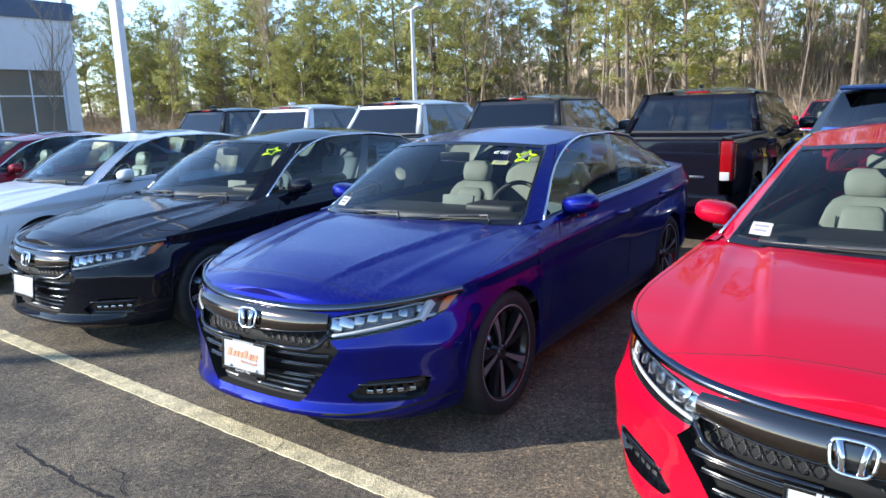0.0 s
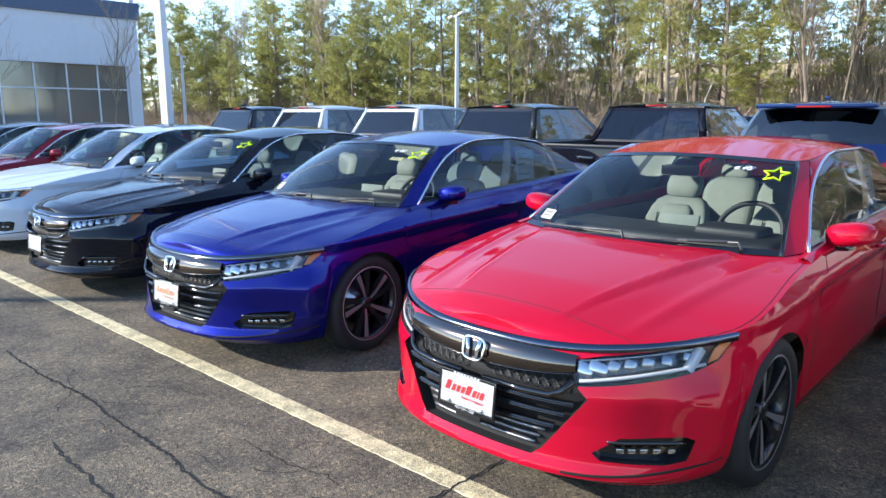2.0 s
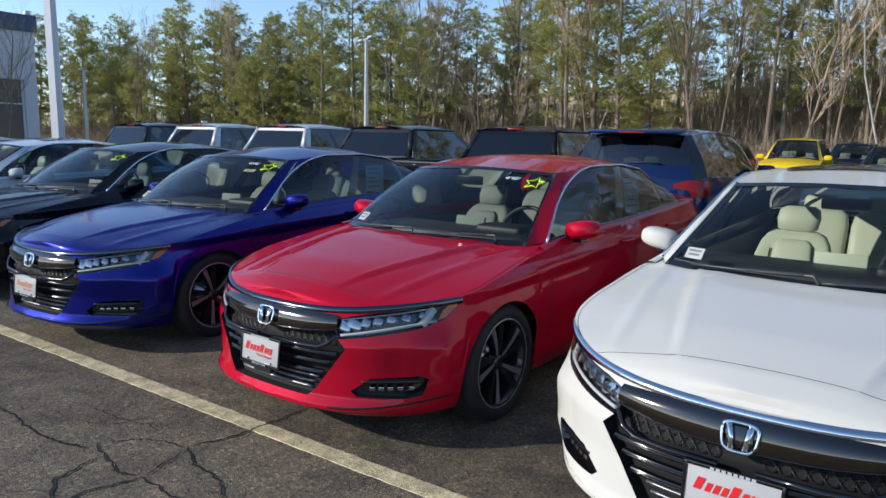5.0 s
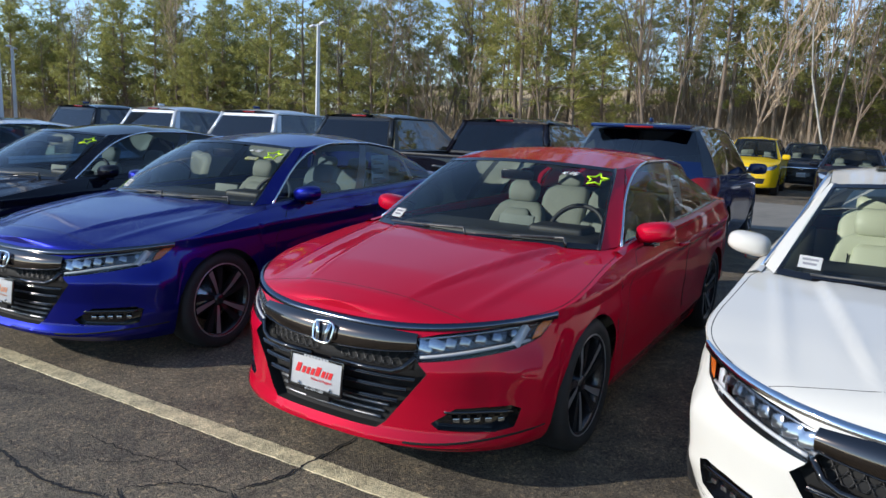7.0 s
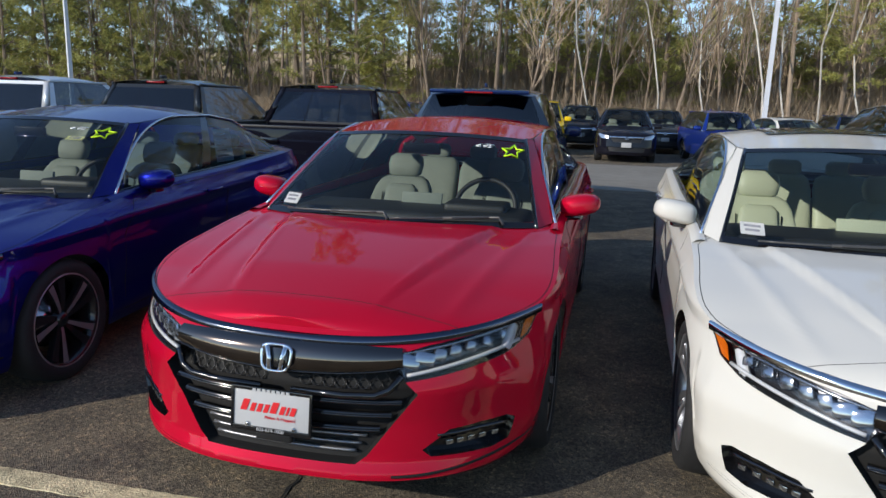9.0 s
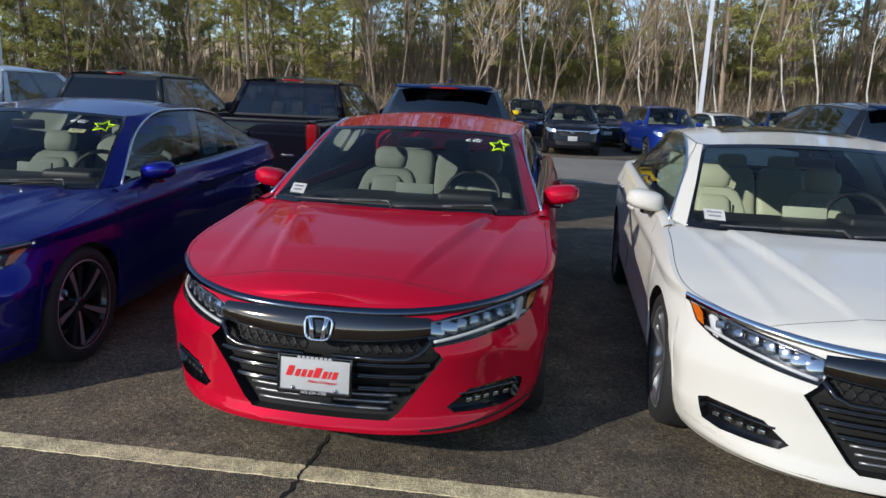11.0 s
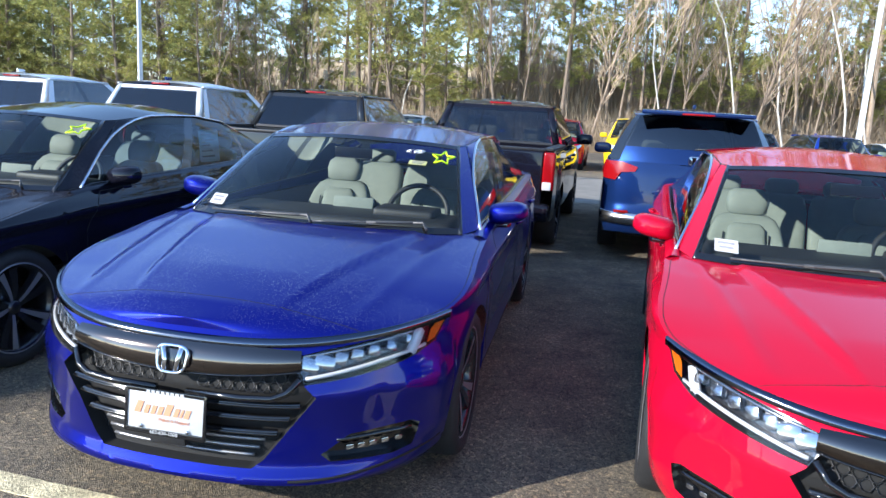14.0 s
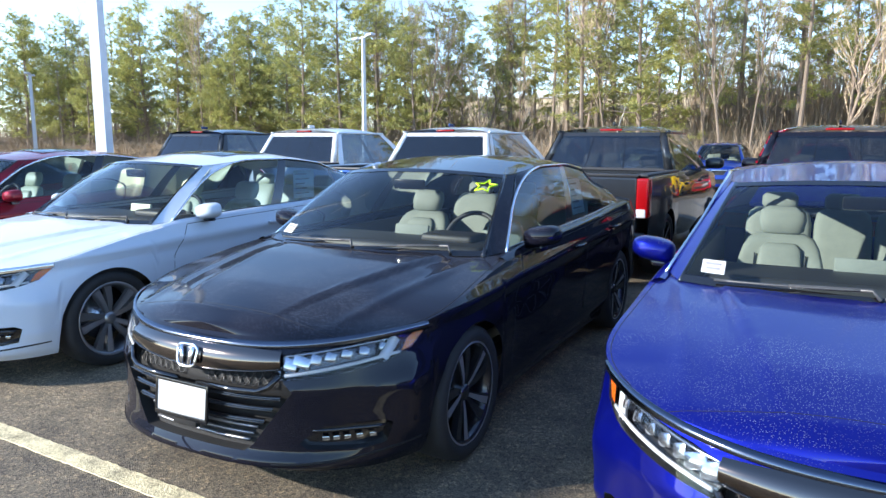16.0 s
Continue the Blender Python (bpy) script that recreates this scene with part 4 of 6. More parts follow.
    part("rear_bench", box(1.26, 0.5, 0.2, (0, 3.4, 0.50), 0.07, seg=3), seat_mat, root)
    for x, w in ((-0.41, 0.43), (0.0, 0.36), (0.41, 0.43)):
        rb = part("rear_backrest", cushion([(0.0, w * 0.44, 0.05, 0, 0.0), (0.05, w * 0.5, 0.07, 0, 0.02), (0.42, w * 0.5, 0.07, 0, 0.02), (0.50, w * 0.46, 0.06, 0, 0.0), (0.53, w * 0.36, 0.04, 0, 0)], 0.42, 20), seat_mat, root)
        rb.location = (x, 3.58, 0.56)
        rh = part("rear_headrest", cushion([(0.0, 0.09, 0.03, 0, 0), (0.03, 0.12, 0.045, 0, 0), (0.09, 0.12, 0.045, 0, 0), (0.12, 0.09, 0.03, 0, 0)], 0.3, 16), seat_mat, root)
        rh.location = (x, 3.82, 1.08)
    part("parcel_shelf", box(1.2, 0.5, 0.03, (0, 4.08, 1.04), 0.01), DASH, root)
    part("cabin_floor", box(1.5, 2.6, 0.04, (0, 2.7, 0.42), 0.0), DASH, root)
    for s in (-1, 1):
        part("door_lining", box(0.05, 2.3, 0.34, (s * 0.80, 2.75, 0.76), 0.02), seat_mat if bright_bar else DASH, root)
    part("rear_view_mirror", box(0.23, 0.03, 0.065, (0, 1.86, 1.28), 0.014), GLOSS, root)
    part("tail_plate", box(0.31, 0.01, 0.15, (0, 4.80, 0.82), 0.004), PLATEWHITE, root)
    part("lower_lip", tube(on_side(sh, [(ax(0.84 * (2 * k / 40 - 1)), 0.194) for k in range(41)], -0.02)[0], 0.012), MATTE, root)
    return root, (lo_ws, up_ws)

# ---------- ground ----------


def asphalt_material():
    m = mat("asphalt", (0.055, 0.053, 0.05), 0.85)
    nt = m.node_tree
    b = nt.nodes["Principled BSDF"]
    tc = nt.nodes.new("ShaderNodeTexCoord")

    def nz(scale, detail=6, rough=0.6):
        t = nt.nodes.new("ShaderNodeTexNoise")
        t.inputs["Scale"].default_value, t.inputs["Detail"].default_value, t.inputs["Roughness"].default_value = scale, detail, rough
        nt.links.new(tc.outputs["Object"], t.inputs["Vector"])
        return t
    wide, mid = nz(0.35, 5), nz(3.0, 6)
    vor = nt.nodes.new("ShaderNodeTexVoronoi")
    vor.inputs["Scale"].default_value = 190
    nt.links.new(tc.outputs["Object"], vor.inputs["Vector"])
    r1 = nt.nodes.new("ShaderNodeValToRGB")
    r1.color_ramp.elements[0].position, r1.color_ramp.elements[1].position = 0.38, 0.64
    r1.color_ramp.elements[0].color, r1.color_ramp.elements[1].color = (0.066, 0.055, 0.041, 1), (0.215, 0.172, 0.112, 1)
    ad = nt.nodes.new("ShaderNodeMix")
    ad.data_type = "FLOAT"
    ad.inputs["Factor"].default_value = 0.5
    nt.links.new(wide.outputs["Fac"], ad.inputs["A"])
    nt.links.new(mid.outputs["Fac"], ad.inputs["B"])
    nt.links.new(ad.outputs["Result"], r1.inputs[0])
    st = nt.nodes.new("ShaderNodeSeparateColor")
    nt.links.new(vor.outputs["Color"], st.inputs[0])
    mr = nt.nodes.new("ShaderNodeMapRange")
    mr.inputs["To Min"].default_value, mr.inputs["To Max"].default_value = 0.35, 2.1
    nt.links.new(st.outputs[0], mr.inputs["Value"])
    sc = nt.nodes.new("ShaderNodeVectorMath")
    sc.operation = "SCALE"
    nt.links.new(r1.outputs[0], sc.inputs[0])
    nt.links.new(mr.outputs[0], sc.inputs["Scale"])
    # coarse aggregate: pale stones and dark pits
    coarse = nt.nodes.new("ShaderNodeTexVoronoi")
    coarse.inputs["Scale"].default_value = 62
    nt.links.new(tc.outputs["Object"], coarse.inputs["Vector"])
    cs = nt.nodes.new("ShaderNodeSeparateColor")
    nt.links.new(coarse.outputs["Color"], cs.inputs[0])
    cr = nt.nodes.new("ShaderNodeValToRGB")
    cr.color_ramp.elements[0].position, cr.color_ramp.elements[0].color = 0.0, (0.60, 0.60, 0.60, 1)
    cr.color_ramp.elements[1].position, cr.color_ramp.elements[1].color = 1.0, (1.7, 1.58, 1.4, 1)
    for pos, v in ((0.22, 0.85), (0.80, 1.05)):
        e = cr.color_ramp.elements.new(pos)
        e.color = (v, v, v, 1)
    nt.links.new(cs.outputs[1], cr.inputs[0])
    sc2 = nt.nodes.new("ShaderNodeVectorMath")
    sc2.operation = "MULTIPLY"
    nt.links.new(sc.outputs[0], sc2.inputs[0])
    nt.links.new(cr.outputs[0], sc2.inputs[1])
    nt.links.new(sc2.outputs[0], b.inputs["Base Color"])
    bn = nt.nodes.new("ShaderNodeBump")
    bn.inputs["Strength"].default_value, bn.inputs["Distance"].default_value = 1.0, 0.009
    nt.links.new(vor.outputs["Distance"], bn.inputs["Height"])
    nt.links.new(bn.outputs[0], b.inputs["Normal"])
    return m


ASPHALT = asphalt_material()
LINE = mat("worn_line_paint", (0.58, 0.49, 0.29), 0.8, noise_scale=75, noise_amt=0.75, bump=0.8, bump_scale=110)
TAR = mat("crack_dark", (0.010, 0.010, 0.010), 0.9)
bm = bmesh.new()
grid(8, 8, lambda u, v: (-1500 + 3000 * u, -1500 + 3000 * v, 0), bm)
tagged(part("ground", bm, ASPHALT), "worn grey asphalt car park, cracked and patchy", "ground", kind="structure")


def wobble_line(name, p, q, width, material, n, amp=0.004, z=0.004, seed=1, label=""):
    """Painted stripe with ragged edges, a few millimetres proud."""
    rnd = random.Random(seed)
    bm = bmesh.new()
    p, q = Vector(p), Vector(q)
    d = (q - p).normalized()
    s = Vector((-d.y, d.x, 0))
    rows = []
    for k in range(n + 1):
        c = p.lerp(q, k / n)
        e1, e2 = width / 2 + rnd.uniform(-amp, amp), width / 2 + rnd.uniform(-amp, amp)
        rows.append([bm.verts.new((c - s * e1) + Vector((0, 0, 0.0005))), bm.verts.new(c - s * (e1 - 0.003) + Vector((0, 0, z))),
                     bm.verts.new(c + s * (e2 - 0.003) + Vector((0, 0, z))), bm.verts.new(c + s * e2 + Vector((0, 0, 0.0005)))])
    for a, b in zip(rows, rows[1:]):
        for k in range(3):
            bm.faces.new((a[k], b[k], b[k + 1], a[k + 1]))
    return tagged(part(name, bm, material, smooth=False), label, "line", kind="structure")


wobble_line("trim", (-22, 0.22, 0), (9, -0.07, 0), 0.115, LINE, 900, label="worn cream parking line painted on the asphalt")


def crack(pts, width, seed, ragged=0.5):
    """Ragged dark crack; a jagged strip just above the asphalt."""
    rnd = random.Random(seed)
    bm = bmesh.new()
    line = []
    for a, b in zip(pts, pts[1:]):
        n = max(2, int(math.dist(a, b) / 0.025))
        for k in range(n):
            line.append(Vector((a[0] + (b[0] - a[0]) * k / n + rnd.gauss(0, 0.006), a[1] + (b[1] - a[1]) * k / n + rnd.gauss(0, 0.006), 0)))
    rows = []
    for i, c in enumerate(line):
        d = (line[min(i + 1, len(line) - 1)] - line[max(0, i - 1)]).normalized()
        s = Vector((-d.y, d.x, 0))
        w = width * rnd.uniform(1 - ragged, 1.0) * min(1, (i + 1) / 4, (len(line) - i) / 4) / 2
        rows.append([bm.verts.new(c - s * w + Vector((0, 0, 0.0055))), bm.verts.new(c + s * w + Vector((0, 0, 0.0055)))])
    for a, b in zip(rows, rows[1:]):
        bm.faces.new((a[0], b[0], b[1], a[1]))
    return tagged(part("crack", bm, TAR, smooth=False), "ragged dark crack in the asphalt", "crack", "cracks in the asphalt", "structure")


crack([(-3.55, -0.7), (-3.15, -0.71), (-2.73, -0.7), (-2.27, -0.67), (-1.82, -0.7), (-1.55, -0.7), (-1.27, -0.7), (-1.07, -0.73), (-0.86, -0.74), (-0.7, -0.73), (-0.56, -0.68), (-0.57, -0.63)], 0.018, 3)
crack([(-0.05, 0.36), (-0.06, 0.05), (-0.08, -0.18), (-0.16, -0.37)], 0.016, 4)
crack([(-0.16, -0.37), (-0.3, -0.4), (-0.44, -0.47), (-0.57, -0.63)], 0.011, 5)
crack([(-1.84, -1.01), (-1.72, -1.04), (-1.36, -1.04), (-1.12, -1.05), (-0.97, -1.07), (-0.82, -1.05)], 0.015, 6)
crack([(-0.16, -0.37), (0.01, -0.46), (0.27, -0.5), (0.39, -0.58), (0.53, -0.7)], 0.016, 7)
crack([(-0.57, -0.63), (-0.2, -0.73), (-0.05, -0.69)], 0.015, 8)
crack([(-0.05, -0.69), (-0.12, -0.88), (-0.12, -1.05), (-0.14, -1.16), (-0.15, -1.28)], 0.019, 9)
crack([(-0.05, -0.69), (0.16, -0.71), (0.47, -0.7), (0.54, -0.69)], 0.014, 10)
crack([(-0.41, -0.69), (-0.35, -0.94), (-0.14, -1.06)], 0.018, 11)
crack([(-0.05, -0.69), (-0.09, -0.55), (-0.16, -0.37)], 0.012, 12)

# fine branching cracks round the long ones
crng = random.Random(5)
for k in range(12):
    x, y = crng.uniform(-3.6, 0.6), crng.uniform(-1.7, -0.25)
    a = crng.uniform(0, math.pi)
    pts = [(x, y)]
    for j in range(crng.randint(3, 6)):
        a += crng.uniform(-0.7, 0.7)
        pts.append((pts[-1][0] + 0.16 * math.cos(a), pts[-1][1] + 0.16 * math.sin(a) * 0.7))
    crack(pts, crng.uniform(0.004, 0.007), 40 + k)
# driving aisle: its sunlit brightness is painted as a paler asphalt sheet
AISLE_SUNLIT = mat("sunlit_aisle_asphalt", (0.22, 0.20, 0.165), 0.9, noise_scale=3, noise_amt=0.25, bump=0.3, bump_scale=90)
bm = bmesh.new()
grid(60, 6, lambda u, v: (-40 + 75 * u, 11.8 + 6.4 * v + 0.12 * math.sin(9 * u), 0.004), bm)
tagged(part("road", bm, AISLE_SUNLIT), "asphalt of the driving aisle, its sunlit paleness put into the colour", "road", kind="structure")

# ---------- the front row ----------
FRONT = [("blue", BLUE, SEATGREY, False, -2.527, 0.006, 2.4, PLATERED_WASHED), ("black", BLACK, SEATGREY, False, -5.122, 0.106, 1.1, None),
         ("red", RED, SEATGREY, False, 0.0, 0.016, -2.2, PLATERED), ("white", WHITE, SEATIVORY, True, 2.375, -0.09, -2.6, PLATERED),
         ("cool white", PEARL, SEATIVORY, True, -7.95, 0.18, 0.0, None), ("dark red", MAROON, SEATIVORY, True, -10.7, 0.22, 0.0, None),
         ("black", BLACK, SEATGREY, False, -13.4, 0.25, 0.0, None)]
proto, (LO_WS, UP_WS) = saloon_car(BLUE, SEATGREY)
protos = {False: proto}


def recolour(root, swaps):
    for o in root.children_recursive:
        if o.type == "MESH" and o.material_slots and o.material_slots[0].material in swaps:
            o.material_slots[0].material = swaps[o.material_slots[0].material]


NOSE_TRIM = bpy.data.materials["dark_chrome"]
CAR = {}
for i, (colour, pm, sm, bright, x, y, yaw, ink) in enumerate(FRONT):
    c = proto if i == 0 else copy_thing(proto, pose(0, 0, 0))
    c.matrix_world = pose(x, y, 0, 0, 0, yaw)
    recolour(c, {BLUE: pm, SEATGREY: sm, **({NOSE_TRIM: CHROME, RIMBLACK: SILVERRIM} if bright else {})})
    tagged(c, colour + " saloon car with " + ("ivory" if bright else "grey") + " seats, parked nose to the line", "car", "row of parked saloons")
    CAR[i] = c
# roofs, rear pillars and shoulders: the same paint without dew or dust
for i, no_dew in ((0, paint("blue_paint_no_dew", (0.004, 0.007, 0.19), 0.72, 0.33)), (1, paint("black_paint_no_dew", (0.007, 0.007, 0.012), 0.0, 0.3))):
    for o in CAR[i].children:
        if o.name.startswith(("roof", "c_pillar", "shoulder")):
            o.material_slots[0].material = no_dew
for i, (colour, pm, sm, bright, x, y, yaw, ink) in enumerate(FRONT):
    c = CAR[i]
    emblem(c, 0.008, 0.642)
    if ink or colour == "black" and i == 1:
        dealer_plate(c, -0.035, 0.458, ink or PLATERED_WASHED, bool(ink))


def ws_point(x, v):
    u = abs(x) / 0.75 / (1 - 0.216 * v)
    p, q = Vector(LO_WS(u)).lerp(Vector(UP_WS(u)), v), Vector((0, -0.62, 0.78))
    return Vector((x, p.y, p.z)) + q * (0.03 * 4 * v * (1 - v) + 0.004)


for i in (0, 1, 2):
    c = CAR[i]
    s = [ws_point(0.538 + p.x, 0.80 + p.y / 0.83) for p in star_pts((0, 0, 0), (1, 0, 0), (0, 1, 0), 0.062)]
    part("star_mark", tube(s + s[:1], 0.0055, 6), NEON, c, "yellow-green star drawn on the windscreen")
    if i != 1:
        bm = bmesh.new()
        for k, sx in enumerate((0.35, 0.385, 0.415)):
            pts = [ws_point(sx + 0.018 * math.sin(2.2 * j + k), 0.86 - 0.05 * j / 6 + 0.02 * (j % 2)) for j in range(6)]
            tube(pts, 0.0028, 5, bm)
        part("marker_scrawl", bm, CHALK, c, "white marker scrawl on the windscreen")


def slip(c, x, v, w, h, material, label, ink=True):
    """Small paper slip behind the glass, following it."""
    bm = bmesh.new()
    e = ws_point(x, v)
    dx, dy = (ws_point(x + 0.02, v) - e).normalized(), (ws_point(x, v + 0.05) - e).normalized()
    grid(2, 2, lambda a, b: e + dx * w * (a - 0.5) + dy * h * (b - 0.5), bm)
    r = bmesh.ops.solidify(bm, geom=bm.faces[:], thickness=0.001)
    o = part("paper_slip", bm, material, c, label, smooth=False)
    if ink:
        bm = bmesh.new()
        nn = dx.cross(dy).normalized()
        for k, (yy, ww) in enumerate(((0.2, 0.7), (-0.15, 0.6))):
            f = [bm.verts.new(e + nn * 0.002 + dx * w * a * ww / 2 + dy * h * (yy + b * 0.09)) for a, b in ((-1, -1), (1, -1), (1, 1), (-1, 1))]
            bm.faces.new(f)
        part("print", bm, mat("faint_print", (0.25, 0.25, 0.27), 0.6), o, smooth=False)


def window_sheet(c, s, y0, w, h):
    """Printed price sheet inside the rear door's glass."""
    bm = bmesh.new()
    grid(2, 2, lambda a, b: (s * (0.765 - 0.125 * (0.22 + b * h / 0.37)), y0 + w * a + 0.10 * b, 1.02 + h * b), bm)
    bmesh.ops.solidify(bm, geom=bm.faces[:], thickness=0.001)
    o = part("price_sheet", bm, SHEET, c, "pale printed sheet in the rear window", smooth=False)
    for k in range(5):
        b = 0.15 + 0.17 * k
        bm = bmesh.new()
        vs = [bm.verts.new((s * (0.767 - 0.125 * (0.22 + bb * h / 0.37)), y0 + w * aa + 0.10 * bb, 1.02 + h * bb)) for aa, bb in ((0.1, b), (0.75 - 0.1 * (k % 3), b), (0.75 - 0.1 * (k % 3), b + 0.05), (0.1, b + 0.05))]
        bm.faces.new(vs)
        part("print", bm, mat("faint_print", (0.25, 0.25, 0.27), 0.6), o, smooth=False)


for i in (0, 1, 2, 4):
    window_sheet(CAR[i], 1, 3.0, 0.30, 0.26)
for i in (3, 4, 5):
    bm = bmesh.new()
    grid(8, 8, lambda u, v: (0.84 * (u - 0.5), 2.42 + 0.55 * v, float(np.interp(2.42 + 0.55 * v, (2.4, 2.59, 3.05), (1.444, 1.463, 1.463))) - 0.132 * (0.84 * (u - 0.5)) ** 2), bm)
    bmesh.ops.solidify(bm, geom=bm.faces[:], thickness=0.006)
    part("sunroof", bm, GLOSS, CAR[i], "dark glass sunroof")
for i in range(4):
    slip(CAR[i], -0.615, 0.14, 0.11, 0.085, PAPER, "white paper slip at the windscreen's foot")
slip(CAR[0], 0.42, 0.70, 0.10, 0.045, mat("yellowed_paper", (0.75, 0.75, 0.35), 0.6), "pale yellow slip on the windscreen")

st = part("window_sticker", lathe([(0.017, -0.001), (0.017, 0.001), (0.010, 0.001), (0.010, -0.001), (0.017, -0.001)], 20, "x"), PLATERED, CAR[0], "small red ring sticker")
st.location, st.rotation_euler = (0.668, 2.22, 1.305), (0, radians(-30), 0)

# ---------- sport utility car ----------
utility = Shape(4.94, 0.97, (0.8, 2.8), (0.55, 3.6), (0.95, 3.78), 0.36, 0.40,
                table((0, 0.5, 1.4, 3.4, 4.4, 4.94), (0.24, 0.26, 0.26, 0.26, 0.28, 0.34)),
                (0, 0.2, 0.6, 1.2, 1.6, 3.0, 4.2, 4.94), (0.93, 0.94, 0.98, 1.05, 1.08, 1.11, 1.15, 1.14),
                (0.0, 0.1, 0.3, 0.8, 1.2, 1.7), (0.93, 0.97, 1.03, 1.10, 1.14, 1.15),
                ((0.2, 0.3, 0.45, 0.7, 0.9, 1.0, 1.15), (0.06, 0.03, 0.012, 0.01, 0.012, 0.03, 0.07)),
                ((0.2, 0.3, 0.5, 0.8, 0.93, 1.0), (0.08, 0.0, 0.0, 0.03, 0.08, 0.14)),
                ((0.3, 0.36, 0.55, 0.62, 0.8, 1.15), (0.06, 0.0, 0.0, 0.05, 0.06, 0.09)), 0.012)
UTILITY_TOP = dict(ws_foot=(1.12, 1.14), ws_corner=(0.80, 1.50, 1.10), roof_front=(1.92, 1.71), roof_corner=(0.61, 2.05, 1.685), belt=(1.62, 4.52),
                   rail=((0, 0.3, 0.6, 0.85, 1.0), (0.64, 0.665, 0.67, 0.66, 0.645), (2.12, 2.8, 3.5, 4.1, 4.42), (1.675, 1.725, 1.725, 1.70, 1.67)),
                   rear_foot=(4.84, 1.13), rear_foot_corner=(0.79, 4.68, 1.14), rear_top=(4.58, 1.66), rear_top_corner=(0.61, 4.50, 1.655),
                   glass=((0.02, 0.36), (0.40, 0.70), (0.74, 0.98)), posts=((0.0, 0.02), (0.36, 0.40), (0.70, 0.74), (0.98, 1.0)), crown=0.05, trim=CHROME, dark_rear=True, dark_corner=True)


def utility_car(paintwork):
    sh = utility
    root = thing("utility_car", "", "car")
    ax = sh.a_of_x
    am = sh.amax
    grille = fan_poly(sh, [(-0.55, 0.86), (-0.42, 0.66), (0.42, 0.66), (0.55, 0.86)])
    low = fan_poly(sh, [(-0.6, 0.52), (-0.55, 0.36), (0.55, 0.36), (0.6, 0.52)])
    lamp = fan_poly(sh, [(0.58, 0.86), (0.55, 0.76), (0.80, 0.78), (0.93, 0.90), (0.90, 0.94)])
    tail = [(am - 1.08, 0.93), (am - 0.86, 0.92), (am - 0.80, 1.01), (am - 0.62, 1.03), (am - 0.60, 1.08), (am - 0.80, 1.13), (am - 1.16, 1.13), (am - 1.20, 1.04)]
    skirt = [(am - 1.3, 0.34), (am - 0.01, 0.34), (am - 0.01, 0.60), (am - 1.3, 0.60)]
    reg = dict(grille=grille, low=low, lamp_l=lamp, lamp_r=mirror_poly(lamp), tail_l=tail, tail_r=mirror_poly(tail))
    fl = cut_regions(sh, side_flat(sh, 200, 16), reg)
    part("body", skin_mesh(sh, fl[""]), paintwork, root)
    g = part("grille", skin_mesh(sh, fl["grille"], 0.05), MATTE, root)
    p, nn = on_side(sh, [(ax(0.54 * (2 * k / 20 - 1)), 0.83) for k in range(21)], 0.006)
    part("grille_bar", ribbon(p, 0.05, nn, 0.01), CHROME, g)
    part("air_intake", skin_mesh(sh, fl["low"], 0.05), MATTE, root)
    for nm in ("lamp_l", "lamp_r"):
        part("headlight", skin_mesh(sh, fl[nm], 0.01), FARLAMP, root)
    for nm in ("tail_l", "tail_r"):
        part("tail_lamp", skin_mesh(sh, fl[nm], -0.015), TAIL, root, "large red tail lamp")
    na = [sh.a_of_y(1.5) * k / 24 for k in range(25)]
    part("hood", grid(24, 14, lambda u, v: sh.deck(2 * v - 1, max(1e-4, na[round(u * 24)]), (0.40, 1.5)), flip=True), paintwork, root)
    greenhouse(sh, root, UTILITY_TOP, paintwork, SEATGREY, TINTED)
    # tail: spoiler with its stop lamp, plate, garnish, sill
    part("spoiler", box(1.20, 0.26, 0.045, (0, 4.60, 1.705), 0.018, rot=Matrix.Rotation(radians(-4), 4, "X")), paintwork, root)
    part("stop_lamp", box(0.34, 0.02, 0.022, (0, 4.735, 1.69), 0.006), TAIL, root)
    part("plate", box(0.31, 0.01, 0.155, (0, 4.90, 0.90), 0.004), PLATEWHITE, root, "white dealer plate")
    bm = bmesh.new()

    def panel(u, v):
        s, w = 2 * u - 1, 0.30 * v
        lo = Vector((0.79 * s, 4.84 - 0.16 * s * s, 1.135))
        up = Vector((0.61 * s, 4.58 - 0.08 * s * s, 1.66))
        return lo.lerp(up, w) + Vector((0, 0.93, 0.36)) * (0.010 + 0.12 * w * (1 - w))
    grid(24, 5, panel, bm)
    part("tailgate_panel", bm, paintwork, root)
    bd = emblem(root, 4.865, 1.19)
    bd.rotation_euler = (radians(14), 0, math.pi)
    for s in (-1, 1):
        p, nn = on_side(sh, [(s * (am - 1.05 + 1.05 * k / 14), 0.50) for k in range(15)], 0.012)
        part("bumper_step", ribbon(p, 0.13, [q if s > 0 else -q for q in nn], 0.02), SATIN, root, "silver bumper trim")
    part("wiper", tube([(0.0, 4.80, 1.315), (-0.2, 4.795, 1.325), (-0.42, 4.775, 1.315)], 0.009), MATTE, root)
    part("aerial_fin", box(0.035, 0.16, 0.05, (0, 4.1, 1.79), 0.014), paintwork, root)
    part("front_plate", box(0.31, 0.01, 0.155, (0, -0.01, 0.58), 0.004), PLATEWHITE, root)
    emblem(root, -0.0, 0.80)
    for s in (-1, 1):
        mr = part("wing_mirror", egg(0.13, 0.07, 0.085), paintwork, root)
        mr.location = (s * 1.06, 1.66, 1.17)
        part("mirror_foot", box(0.12, 0.05, 0.03, (-s * 0.11, 0.02, -0.05), 0.01), MATTE, mr)
